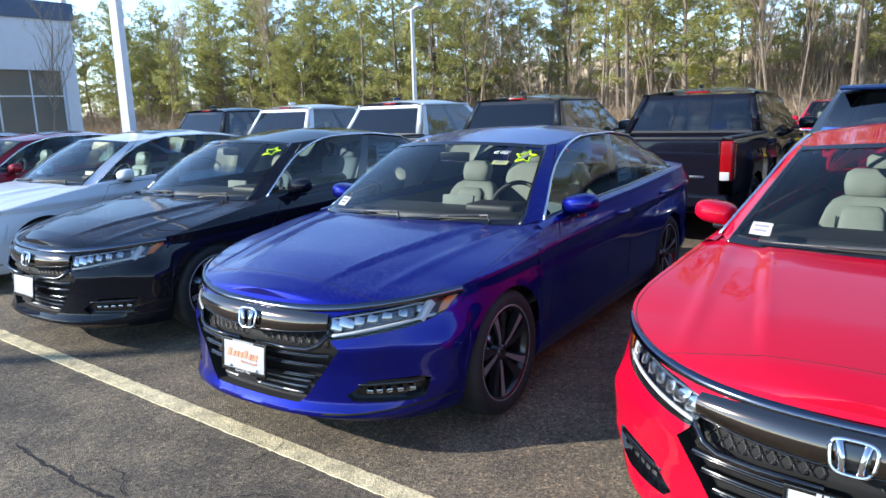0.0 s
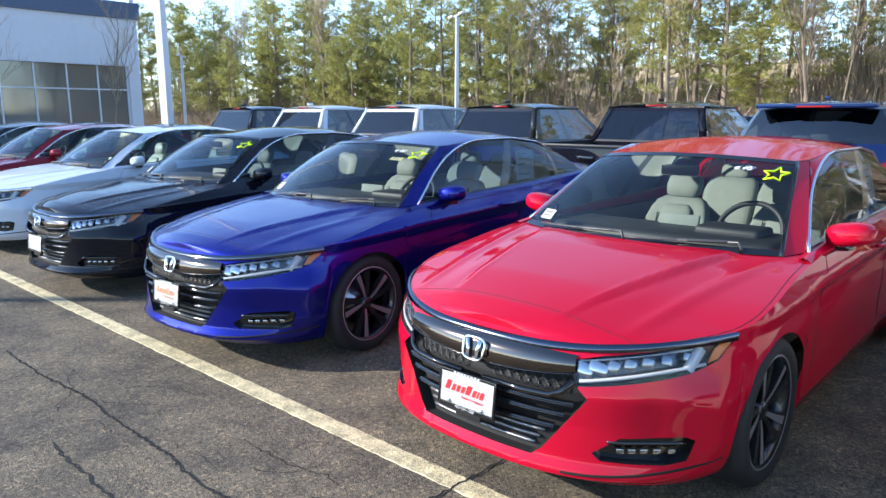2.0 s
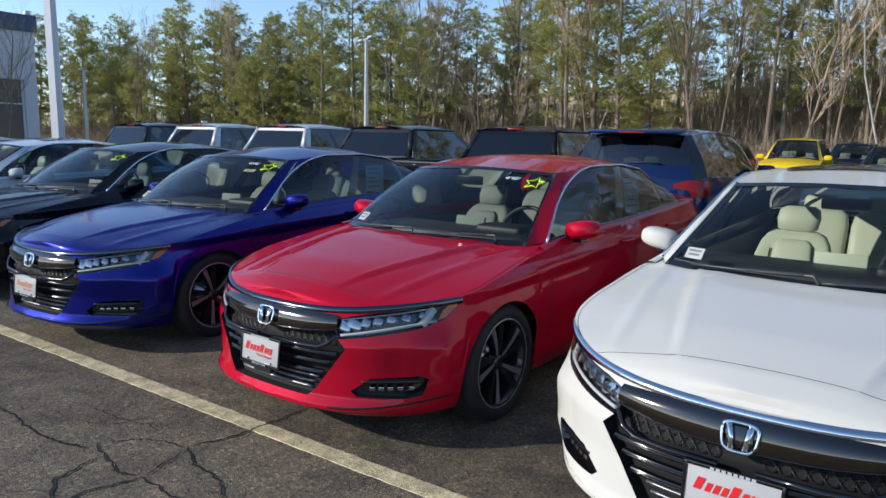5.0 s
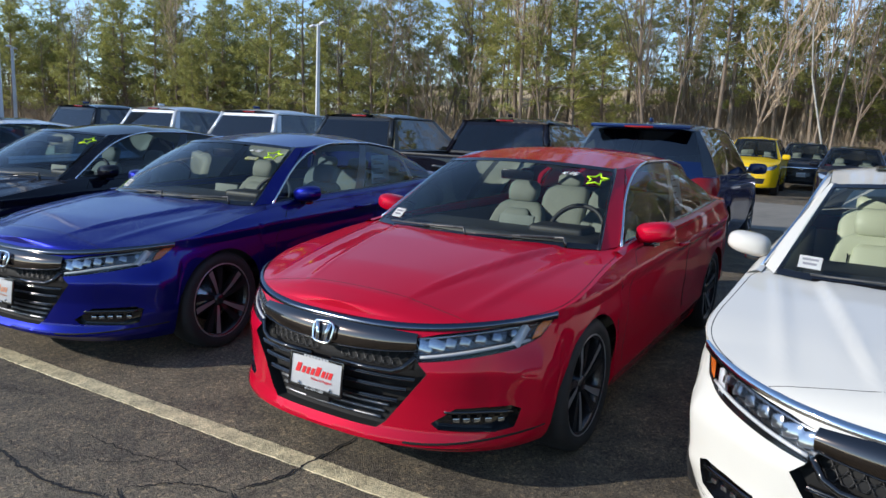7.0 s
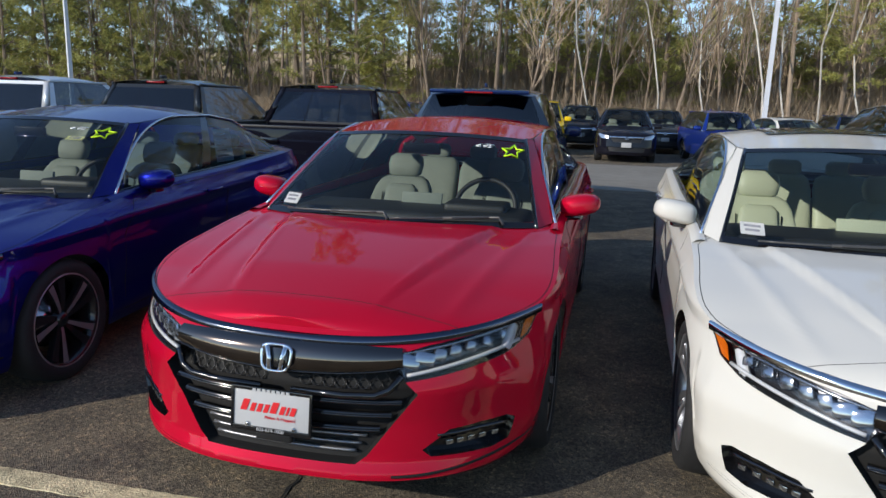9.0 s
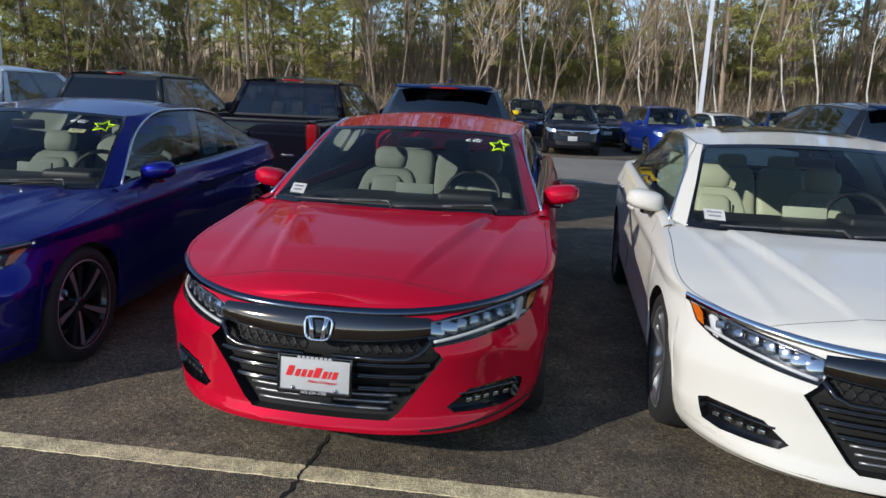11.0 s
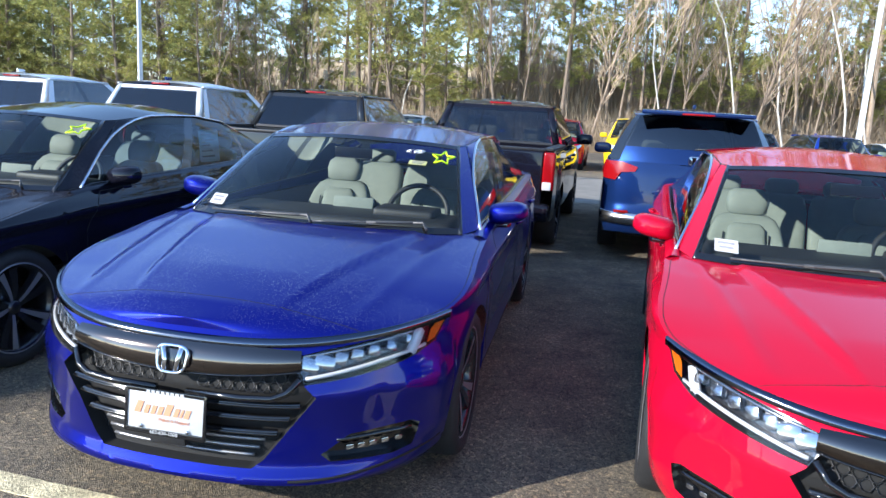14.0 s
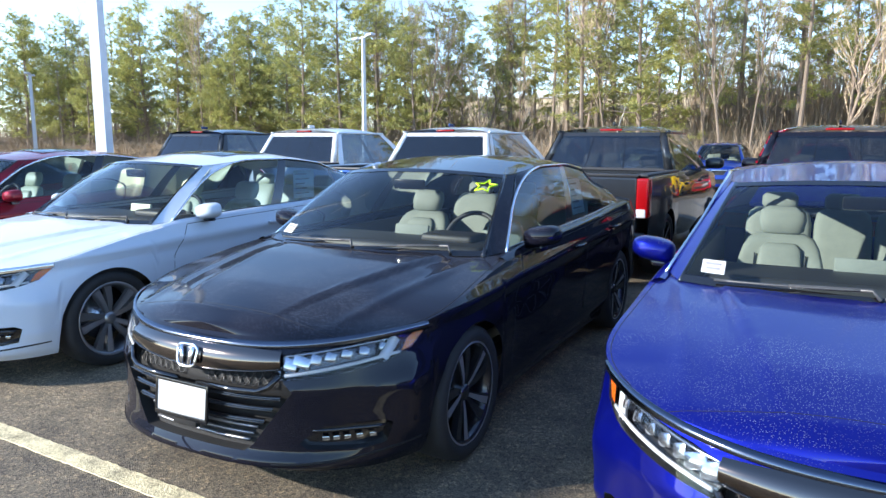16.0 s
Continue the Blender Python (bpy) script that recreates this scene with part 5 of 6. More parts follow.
        part("reflector", box(0.16, 0.02, 0.03, (s * 0.72, 4.915, 0.58), 0.006), TAIL, root)
    for y in sh.wheels:
        for s in (-1, 1):
            make_wheel("wheel", root, (s * 0.845, y, 0.36), s, 0.36, 0.24)
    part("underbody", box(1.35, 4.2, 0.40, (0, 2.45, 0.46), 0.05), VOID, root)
    part("cabin_floor", box(1.6, 2.9, 0.10, (0, 3.1, 0.90), 0.0), DASH, root)
    part("dashboard", box(1.5, 0.4, 0.16, (0, 1.75, 1.06), 0.06), DASH, root)
    for y in (2.3, 3.2, 4.0):
        for s in (-1, 1):
            make_seat("seat", root, s * 0.38, y, 0.56, SEATGREY)
    return root


# ---------- pickup ----------


def slab(pts, thick, bevel=0.0):
    """Flat panel from a planar outline, thickened backward."""
    bm = bmesh.new()
    vs = [bm.verts.new(p) for p in pts]
    f = bm.faces.new(vs)
    f.normal_update()
    nn = f.normal.copy()
    r = bmesh.ops.extrude_face_region(bm, geom=[f])
    for g in r["geom"]:
        if isinstance(g, bmesh.types.BMVert):
            g.co -= nn * thick
    bmesh.ops.recalc_face_normals(bm, faces=bm.faces)
    if bevel:
        bmesh.ops.bevel(bm, geom=bm.edges[:], offset=bevel, segments=2, affect="EDGES")
    return bm


def loft(rings, cap=True):
    """Skin over a row of closed outlines of equal count."""
    bm = bmesh.new()
    vs = [[bm.verts.new(p) for p in r] for r in rings]
    n = len(rings[0])
    for a, b in zip(vs, vs[1:]):
        for k in range(n):
            bm.faces.new((a[k], a[(k + 1) % n], b[(k + 1) % n], b[k]))
    if cap:
        bm.faces.new(vs[0][::-1])
        bm.faces.new(vs[-1])
    bmesh.ops.recalc_face_normals(bm, faces=bm.faces)
    return bm


def pickup_truck(paintwork, roof_paint):
    """Crew-cab pickup, tail at y = 0 and nose at y = 5.3."""
    root = thing("pickup_truck", "", "pickup truck")
    hw = 0.985

    def ring(y, w, z0, z1):
        return [(-w * 0.95, y, z0), (-w, y, z0 + 0.15), (-w, y, z1 - 0.18), (-w * 0.975, y, z1 - 0.03), (-w * 0.955, y, z1), (w * 0.955, y, z1), (w * 0.975, y, z1 - 0.03),
                (w, y, z1 - 0.18), (w, y, z0 + 0.15), (w * 0.95, y, z0)]
    # bed sides with wheel arches
    for s in (-1, 1):
        bm = bmesh.new()
        ys = [0.03 + 1.62 * k / 40 for k in range(41)]

        def side(u, v, s=s):
            y = ys[round(u * 40)]
            zb = 0.42
            q = 0.42 ** 2 - (y - 1.06) ** 2
            if q > 0:
                zb = max(zb, 0.37 + math.sqrt(q))
            z = zb + (1.20 - zb) * min(1, v / 0.86)
            x = hw - 0.02 * (1 - math.sin(math.pi * min(1, (z - 0.3) / 0.95))) + 0.02 * math.exp(-((y - 1.06) / 0.45) ** 4) * (z < 1.0)
            if v > 0.86:
                x -= (v - 0.86) / 0.14 * 0.13
            return (s * x, y, z + (0.008 if v > 0.9 else 0))
        grid(40, 14, side, bm, flip=s < 0)
        part("bed_side", bm, paintwork, root)
        part("bed_rail", box(0.12, 1.64, 0.03, (s * 0.90, 0.86, 1.215), 0.01), MATTE, root)
        part("bed_liner", box(0.03, 1.6, 0.6, (s * 0.82, 0.86, 0.9)), MATTE, root)
        tl = part("tail_lamp", box(0.13, 0.16, 0.42, (s * 0.925, 0.045, 0.98), 0.025, seg=3), TAIL, root, "tall red tail lamp")
        part("reversing_lens", box(0.10, 0.02, 0.09, (s * 0.915, -0.035, 0.82), 0.01), PLATEWHITE, tl)
    part("bed_floor", box(1.7, 1.6, 0.05, (0, 0.86, 0.72)), MATTE, root)
    tg = part("tailgate", box(1.72, 0.09, 0.60, (0, 0.045, 0.90), 0.025, seg=3), paintwork, root)
    part("tailgate_cap", box(1.74, 0.12, 0.03, (0, 0.06, 1.212), 0.01), MATTE, tg)
    part("tailgate_handle", box(0.24, 0.03, 0.07, (0, -0.008, 1.05), 0.014), GLOSS, tg)
    part("lettering", box(0.16, 0.006, 0.03, (0.62, -0.004, 0.80), 0.002), SATIN, tg)
    part("rear_bumper", box(1.92, 0.20, 0.20, (0, 0.0, 0.52), 0.05, seg=3), paintwork, root)
    part("bumper_step", box(1.1, 0.12, 0.04, (0, -0.05, 0.60), 0.012), MATTE, root)
    part("plate", box(0.31, 0.008, 0.155, (0, -0.105, 0.52), 0.003), PLATEWHITE, root)
    # cab and nose
    part("cab_body", loft([ring(1.64, hw, 0.40, 1.20), ring(2.4, hw + 0.005, 0.36, 1.20), ring(3.6, hw + 0.005, 0.36, 1.18), ring(3.9, hw, 0.60, 1.16), ring(4.7, hw - 0.01, 0.60, 1.10),
                           ring(5.1, hw - 0.10, 0.40, 1.02), ring(5.3, hw - 0.22, 0.42, 0.95)]), paintwork, root)
    lo = {"r": 1.70, "f": 3.72}
    zr = 1.775
    # rear wall of the cab with three panes
    wl, wu, yl, yu, zl, zu = 0.885, 0.72, 1.66, 1.94, 1.21, 1.70
    back = lambda x, v: Vector((x * (wl + (wu - wl) * v), yl + (yu - yl) * v, zl + (zu - zl) * v))
    for a, b in (((-1, 0), (-0.89, 1)), ((0.89, 0), (1, 1))):
        fr = bmesh.new()
        pts = [back(a[0], 0), back(b[0], 0), back(b[0], 1), back(a[0], 1)]
        vs = [fr.verts.new(p) for p in pts] + [fr.verts.new(p + Vector((0, 0.06, 0))) for p in pts]
        for q in ((0, 1, 2, 3), (4, 7, 6, 5), (0, 4, 5, 1), (1, 5, 6, 2), (2, 6, 7, 3), (3, 7, 4, 0)):
            fr.faces.new([vs[k] for k in q])
        part("cab_frame", fr, roof_paint, root)
    for a, b in ((-0.885, -0.30), (-0.285, 0.285), (0.30, 0.885)):
        o = part("rear_pane", slab([back(a, 0.06), back(b, 0.06), back(b, 0.90), back(a, 0.90)], 0.006), PANE, root)
        o.visible_shadow = False
    for v0, v1 in ((0, 0.06), (0.90, 1.0)):
        part("cab_cross_rail", slab([back(-0.9, v0), back(0.9, v0), back(0.9, v1), back(-0.9, v1)], 0.05), roof_paint if v0 else MATTE, root)
    for x in (-0.292, 0.292):
        part("pane_bar", slab([back(x - 0.012, 0.04), back(x + 0.012, 0.04), back(x + 0.012, 0.92), back(x - 0.012, 0.92)], 0.012), GLOSS, root)
    part("stop_lamp", box(0.30, 0.05, 0.03, (0, 1.965, 1.735), 0.012), TAIL, root, "red high stop lamp")
    part("aerial_fin", box(0.035, 0.15, 0.05, (0, 2.15, 1.815), 0.014), paintwork, root)

    def roof(u, v):
        y = 1.93 + 1.35 * u
        s = 2 * v - 1
        w = 0.73 - 0.02 * u
        z = 1.70 + 0.085 * math.sin(math.pi * (0.16 + 0.72 * u)) * (1 - abs(s) ** 5) + 0.012 * (1 - s * s)
        return (w * s, y, z)
    part("roof", grid(14, 16, roof, flip=True), roof_paint, root)
    # sides of the cab
    up = lambda u: Vector((0.735 - 0.02 * u, 1.95 + 1.33 * u, 1.705 + 0.0 * u))
    dn = lambda u: Vector((0.925, 1.70 + 2.35 * u, 1.195 - 0.03 * u))
    for s in (-1, 1):
        def sd(u, v, s=s):
            p = dn(u).lerp(up(u), v)
            return (p.x * s, p.y, p.z)
        for a, b, mm, nm in ((0.0, 0.06, roof_paint, "pillar"), (0.06, 0.40, TINTED, "side_window"), (0.40, 0.45, GLOSS, "pillar"), (0.45, 0.90, TINTED, "side_window"), (0.90, 1.0, roof_paint, "pillar")):
            o = part(nm, grid(4, 6, lambda u, v, a=a, b=b: sd(a + (b - a) * u, v), flip=s < 0), mm, root)
            o.visible_shadow = mm is not TINTED
        part("roof_rail", tube([sd(k / 8, 1.0) for k in range(9)], 0.022), roof_paint, root)
        mr = part("wing_mirror", egg(0.13, 0.07, 0.085), paintwork, root)
        mr.location = (s * 1.10, 3.62, 1.27)
        part("mirror_foot", box(0.14, 0.05, 0.04, (-s * 0.12, 0.0, -0.06), 0.01), MATTE, mr)
        for y in (2.2, 3.2):
            part("door_handle", box(0.03, 0.2, 0.035, (s * (hw + 0.01), y, 1.04), 0.01), paintwork, root)
        for y in (1.06, 4.25):
            make_wheel("wheel", root, (s * 0.86, y, 0.37), s, 0.37, 0.25)
    part("windscreen", grid(8, 4, lambda u, v: Vector(((2 * u - 1) * (0.92 - 0.21 * v), 4.05 - 0.77 * v, 1.165 + 0.545 * v))), GLASS, root)
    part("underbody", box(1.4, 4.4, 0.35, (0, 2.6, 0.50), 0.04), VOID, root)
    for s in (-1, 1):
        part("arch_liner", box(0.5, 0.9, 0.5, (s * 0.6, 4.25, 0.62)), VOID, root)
    for y in (2.2, 3.2):
        for s in (-1, 1):
            make_seat("seat", root, s * 0.40, y - 0.1, 0.62, SEATGREY)
    return root


# the second row, tails to the front row
truck = pickup_truck(BLACK, BLACK)
TRUCKS = [(-2.75, 5.72, BLACK, BLACK, "black"), (-5.43, 5.55, GRAPHITE, GRAPHITE, "dark grey"), (-7.93, 5.45, NAVY, SILVER, "dark blue"), (-10.72, 5.5, SILVER, SILVER, "silver"),
          (-13.45, 5.6, NAVY, GRAPHITE, "dark blue")]
for i, (x, y, body, roof_paint, colour) in enumerate(TRUCKS):
    c = truck if i == 0 else copy_thing(truck, pose(0, 0, 0))
    c.matrix_world = pose(x, y, 0, 0, 0, 0)
    if i:
        for o in c.children_recursive:
            ms = o.material_slots[0] if o.type == "MESH" else None
            if ms and ms.material is BLACK:
                top = o.name.split(".")[0] in ("roof", "pillar", "cab_frame", "cab_cross_rail", "roof_rail")
                ms.material = roof_paint if top else body
    tagged(c, colour + " crew-cab pickup truck parked with its tailgate to the saloons", "pickup truck", "row of pickup trucks")

suv = utility_car(NAVY)
suv.matrix_world = pose(-0.295, 10.95, 0, 0, 0, 180)
tagged(suv, "dark blue sport utility car with red tail lamps, parked tail first", "car")


def suv_copy(x, y, yaw, m, label, sc=(1, 1, 1), group=""):
    c = copy_thing(suv, pose(0, 0, 0))
    c.matrix_world = pose(x, y, 0, 0, 0, yaw) @ Matrix.Diagonal((*sc, 1))
    recolour(c, {NAVY: m})
    return tagged(c, label, "car", group)


suv_copy(5.35, 10.7, 180, NAVY, "dark blue sport utility car parked beside the saloons", (0.96, 0.95, 0.98))
SMALL = (0.92, 0.87, 0.90)
ROW = "far row of parked cars"
suv_copy(2.1, 19.0, 0, BLACK, "black compact utility car facing the aisle", SMALL, ROW)
suv_copy(5.4, 19.2, 8, AZURE, "bright blue compact utility car facing the aisle", SMALL, ROW)
suv_copy(-3.1, 20.5, 0, RED, "red compact utility car in the far row", SMALL, ROW)
suv_copy(-0.7, 20.8, 0, YELLOW, "yellow boxy utility car in the far row", (0.92, 0.85, 1.0), ROW)
suv_copy(3.7, 24.2, 0, GRAPHITE, "dark grey compact utility car behind the far row", SMALL, ROW)
suv_copy(6.4, 25.5, 0, NAVY, "dark blue utility car behind the far row", SMALL, ROW)
suv_copy(0.6, 25.0, 0, GRAPHITE, "dark grey utility car behind the yellow one", (0.92, 0.85, 0.95), ROW)
suv_copy(10.6, 24.5, 0, NAVY, "dark blue utility car in the far row", SMALL, ROW)
suv_copy(-6.2, 21.5, 0, AZURE, "blue compact utility car seen between the pickups", SMALL, ROW)
for x, y, yaw, pm, colour in ((7.9, 20.3, 12, WHITE, "white"), (11.0, 20.0, 10, WHITE, "white"), (-9.0, 21.5, 0, SILVER, "silver")):
    c = copy_thing(CAR[3], pose(0, 0, 0))
    c.matrix_world = pose(x, y, 0, 0, 0, yaw)
    recolour(c, {WHITE: pm})
    tagged(c, colour + " saloon car in the far row, facing the aisle", "car", ROW)

# ---------- lamp posts ----------
GALV = mat("pale_painted_steel", (0.62, 0.64, 0.68), 0.5, noise_scale=6, noise_amt=0.08)
CONCRETE = mat("concrete", (0.35, 0.34, 0.32), 0.85, noise_scale=12, noise_amt=0.2, bump=0.2)


def lamp_post(x, y, h, w0, w1, yaw, label, heads=1):
    root = thing("lamp_post", label, "lamp post", pose(x, y, 0, 0, 0, yaw), "lamp posts")
    part("base", lathe([(0, 0), (0.30, 0), (0.30, 0.7), (0.28, 0.74), (0, 0.74)], 20, "z"), CONCRETE, root)
    bm = bmesh.new()
    rings = [[(sx * w / 2, sy * w / 2, z) for sx, sy in ((-1, -1), (1, -1), (1, 1), (-1, 1))] for z, w in ((0.74, w0), (h * 0.5, (w0 + w1) / 2), (h, w1))]
    bm.free()
    part("pole", loft(rings), GALV, root, smooth=False)
    for s in ((1,) if heads == 1 else (-1, 1)):
        part("arm", box(0.7, 0.07, 0.07, (s * 0.4, 0, h - 0.06), 0.01), GALV, root)
        part("lamp_head", box(0.75, 0.32, 0.12, (s * 0.95, 0, h - 0.03), 0.03), GALV, root)
    return root


lamp_post(8.0, 29.0, 12.0, 0.18, 0.12, 0, "tall pale steel lamp post at the edge of the lot", 2)
lamp_post(-14.3, 6.2, 9.5, 0.21, 0.14, 20, "thick pale steel lamp post between the parked rows", 2)
lamp_post(-16.3, -10.75, 7.4, 0.21, 0.16, 45, "pale steel lamp post across the driving aisle", 1)
lamp_post(-27.6, 32.7, 7.75, 0.22, 0.16, -30, "pale lamp post in front of the trees", 2)
lamp_post(-56.6, 29.9, 6.6, 0.26, 0.18, -40, "distant pale lamp post before the trees", 2)

# ---------- showroom building ----------
STUCCO = mat("white_cladding", (0.66, 0.66, 0.70), 0.6, noise_scale=3, noise_amt=0.05, bump=0.05)
BAND = mat("blue_grey_band", (0.07, 0.10, 0.17), 0.5, noise_scale=4, noise_amt=0.1)
SHOPGLASS = mat("shop_glass", (0.11, 0.12, 0.115), 0.06, spec=0.9)
hall = thing("showroom_building", "white clad showroom with a dark blue parapet and tall shop windows", "building")
HX, HY0, HY1 = -41.7, -21.1, 18.9
part("wall", box(18, HY1 - HY0, 2.8, (HX - 9, (HY0 + HY1) / 2, 5.86)), STUCCO, hall, smooth=False)
part("parapet", box(18.3, HY1 - HY0 + 0.3, 0.95, (HX - 9, (HY0 + HY1) / 2, 7.72)), BAND, hall, smooth=False)
part("plinth", box(17.6, HY1 - HY0 - 0.4, 0.3, (HX - 9, (HY0 + HY1) / 2, 0.15)), CONCRETE, hall, smooth=False)
part("column", box(0.7, 0.7, 4.46, (HX - 0.35, HY1 - 0.35, 2.23), 0.02), STUCCO, hall, smooth=False)
part("back_wall", box(0.3, HY1 - HY0 - 0.6, 4.1, (HX - 8, (HY0 + HY1) / 2, 2.35)), CONCRETE, hall, smooth=False)
for k in range(22):
    y0 = HY1 - 0.75 - k * 1.75
    part("window", box(0.03, 1.66, 4.16, (HX - 0.3, y0 - 0.87, 2.38)), SHOPGLASS, hall, smooth=False)
    part("mullion", box(0.10, 0.09, 4.16, (HX - 0.27, y0, 2.38)), GALV, hall, smooth=False)
part("window_rail", box(0.10, HY1 - HY0 - 0.8, 0.08, (HX - 0.26, (HY0 + HY1) / 2, 3.05)), GALV, hall, smooth=False)
part("camera_box", box(0.3, 0.3, 0.25, (HX - 0.2, HY1 - 0.2, 8.35), 0.04), STUCCO, hall)
part("roof_vent", lathe([(0, 8.9), (0.25, 8.9), (0.25, 8.2), (0, 8.2)], 12, "z", None, Matrix.Translation((HX - 4, HY1 - 6, 0))), STUCCO, hall)

# ---------- far buildings ----------
TAN = mat("tan_block_wall", (0.56, 0.46, 0.31), 0.85, noise_scale=2, noise_amt=0.12)
far = thing("warehouse", "long tan warehouse half hidden behind the trees", "building")
part("wall", box(44, 16, 7.4, (-34, 92, 3.7)), TAN, far, smooth=False)
part("roof_edge", box(44.4, 16.4, 0.5, (-34, 92, 7.6)), STUCCO, far, smooth=False)
for k in range(14):
    part("window", box(1.6, 0.1, 1.2, (-54 + 3.1 * k, 83.96, 5.6)), SHOPGLASS, far, smooth=False)
far2 = thing("office_block", "low pale office block behind the trees", "building")
part("wall", box(12, 12, 7.4, (-3, 104, 3.7)), STUCCO, far2, smooth=False)
part("roof_edge", box(12.4, 12.4, 0.5, (-3, 104, 7.6)), TAN, far2, smooth=False)
for k in range(4):
    part("window", box(1.6, 0.1, 1.1, (-7 + 2.7 * k, 97.96, 5.6)), SHOPGLASS, far2, smooth=False)

# ---------- wood edge ----------
LITTER = mat("leaf_litter", (0.17, 0.115, 0.06), 0.95, noise_scale=5, noise_amt=0.45, bump=0.6, bump_scale=18)
BARK = mat("grey_brown_bark", (0.24, 0.183, 0.133), 0.9, noise_scale=9, noise_amt=0.4, bump=0.6, bump_scale=25, rand=0.25)
TWIG = mat("bare_twigs", (0.40, 0.305, 0.205), 0.9, noise_scale=4, noise_amt=0.3, rand=0.3)
BIRCH = mat("birch_bark", (0.50, 0.46, 0.40), 0.85, noise_scale=7, noise_amt=0.45, rand=0.15)


def needle_material():
    m = mat("pine_needles", (0.10, 0.13, 0.035), 0.7, rand=0.25)
    nt = m.node_tree
    b = nt.nodes["Principled BSDF"]
    geo = nt.nodes.new("ShaderNodeNewGeometry")
    ramp = nt.nodes.new("ShaderNodeValToRGB")
    ramp.color_ramp.elements[0].color = (0.17, 0.195, 0.06, 1)
    ramp.color_ramp.elements[1].color = (0.55, 0.48, 0.155, 1)
    e = ramp.color_ramp.elements.new(0.6)
    e.color = (0.39, 0.39, 0.12, 1)
    nt.links.new(geo.outputs["Random Per Island"], ramp.inputs[0])
    oi = nt.nodes.new("ShaderNodeObjectInfo")
    mr = nt.nodes.new("ShaderNodeMapRange")
    mr.inputs["To Min"].default_value, mr.inputs["To Max"].default_value = 0.7, 1.35
    nt.links.new(oi.outputs["Random"], mr.inputs["Value"])
    sc = nt.nodes.new("ShaderNodeVectorMath")
    sc.operation = "SCALE"
    nt.links.new(ramp.outputs[0], sc.inputs[0])
    nt.links.new(mr.outputs[0], sc.inputs["Scale"])
    nt.links.new(sc.outputs[0], b.inputs["Base Color"])
    tl = nt.nodes.new("ShaderNodeBsdfTranslucent")
    nt.links.new(sc.outputs[0], tl.inputs["Color"])
    mx = nt.nodes.new("ShaderNodeMixShader")
    mx.inputs[0].default_value = 0.4
    nt.links.new(b.outputs[0], mx.inputs[1])
    nt.links.new(tl.outputs[0], mx.inputs[2])
    nt.links.new(mx.outputs[0], nt.nodes["Material Output"].inputs[0])
    return m


NEEDLES = needle_material()


def mesh_from(name, verts, faces, material, parent):
    me = bpy.data.meshes.new(name)
    me.from_pydata(verts, [], faces)
    me.materials.append(material)
    ob = new(name, me)
    ob.parent = parent
    return ob


def blade(verts, faces, p, d, w, rnd):
    """One sliver: a thin triangle along d."""
    s = d.cross(Vector((rnd.uniform(-1, 1), rnd.uniform(-1, 1), rnd.uniform(-1, 1))))
    s = s.normalized() * w if s.length else Vector((w, 0, 0))
    k = len(verts)
    verts += [p - s, p + s, p + d]
    faces.append((k, k + 1, k + 2))


def limb(verts, faces, pts, r0, r1, n=5):
    rings = []
    for i, p in enumerate(pts):
        d = (pts[min(i + 1, len(pts) - 1)] - pts[max(i - 1, 0)]).normalized()
        x = d.cross(Vector((0.3, 1, 0.1))).normalized()
        y = d.cross(x)
        r = r0 + (r1 - r0) * i / (len(pts) - 1)
        k = len(verts)
        verts += [p + (x * math.cos(2 * math.pi * j / n) + y * math.sin(2 * math.pi * j / n)) * r for j in range(n)]
        rings.append(k)
    for a, b in zip(rings, rings[1:]):
        faces += [(a + j, a + (j + 1) % n, b + (j + 1) % n, b + j) for j in range(n)]


def pine(seed, h, first=0.35, density=1.0, wide=1.0):
    rnd = random.Random(seed)
    root = thing("pine_tree", "tall pine with a bare lower trunk and ragged green crown", "tree", group="trees at the edge of the lot")
    tv, tf, cv, cf = [], [], [], []
    bend = Vector((rnd.uniform(-0.5, 0.5), rnd.uniform(-0.5, 0.5), 0))
    at = lambda f: Vector((0, 0, h * f)) + bend * math.sin(2.2 * f)
    limb(tv, tf, [at(k / 8) for k in range(9)], 0.13 + h * 0.0035, 0.03, 7)
    nb = int(66 * density)
    for k in range(nb):
        f = first + (1 - first) * (k + rnd.random()) / nb
        if rnd.random() < 0.12:
            continue
        a = rnd.uniform(0, 2 * math.pi)
        top = (f - first) / (1 - first)
        ln = (1 - top) ** 0.6 * rnd.uniform(1.8, 4.2) * wide * (0.55 + 0.45 * min(1, top * 4)) + 0.4
        d = Vector((math.cos(a), math.sin(a), rnd.uniform(-0.05, 0.45) + 0.5 * top))
        p0 = at(f)
        pts = [p0 + d * ln * t + Vector((0, 0, 0.12 * ln * t * t)) for t in (0, 0.35, 0.7, 1)]
        limb(tv, tf, pts, 0.045 * (1 - top * 0.6), 0.008, 4)
        if f < first + 0.1 and rnd.random() < 0.5:
            continue
        for j in range(int(6 + ln * 4.5)):
            t = rnd.uniform(0.35, 1.05)
            c = p0 + d * ln * t + Vector((rnd.gauss(0, 0.28), rnd.gauss(0, 0.28), rnd.gauss(0.1, 0.16)))
            for q in range(16):
                u = Vector((rnd.gauss(0, 1), rnd.gauss(0, 1), rnd.gauss(0.35, 0.7))).normalized()
                blade(cv, cf, c + u * 0.03, u * rnd.uniform(0.20, 0.42), 0.026, rnd)
    mesh_from("trunk", tv, tf, BARK, root)
    mesh_from("crown", cv, cf, NEEDLES, root)
    return root


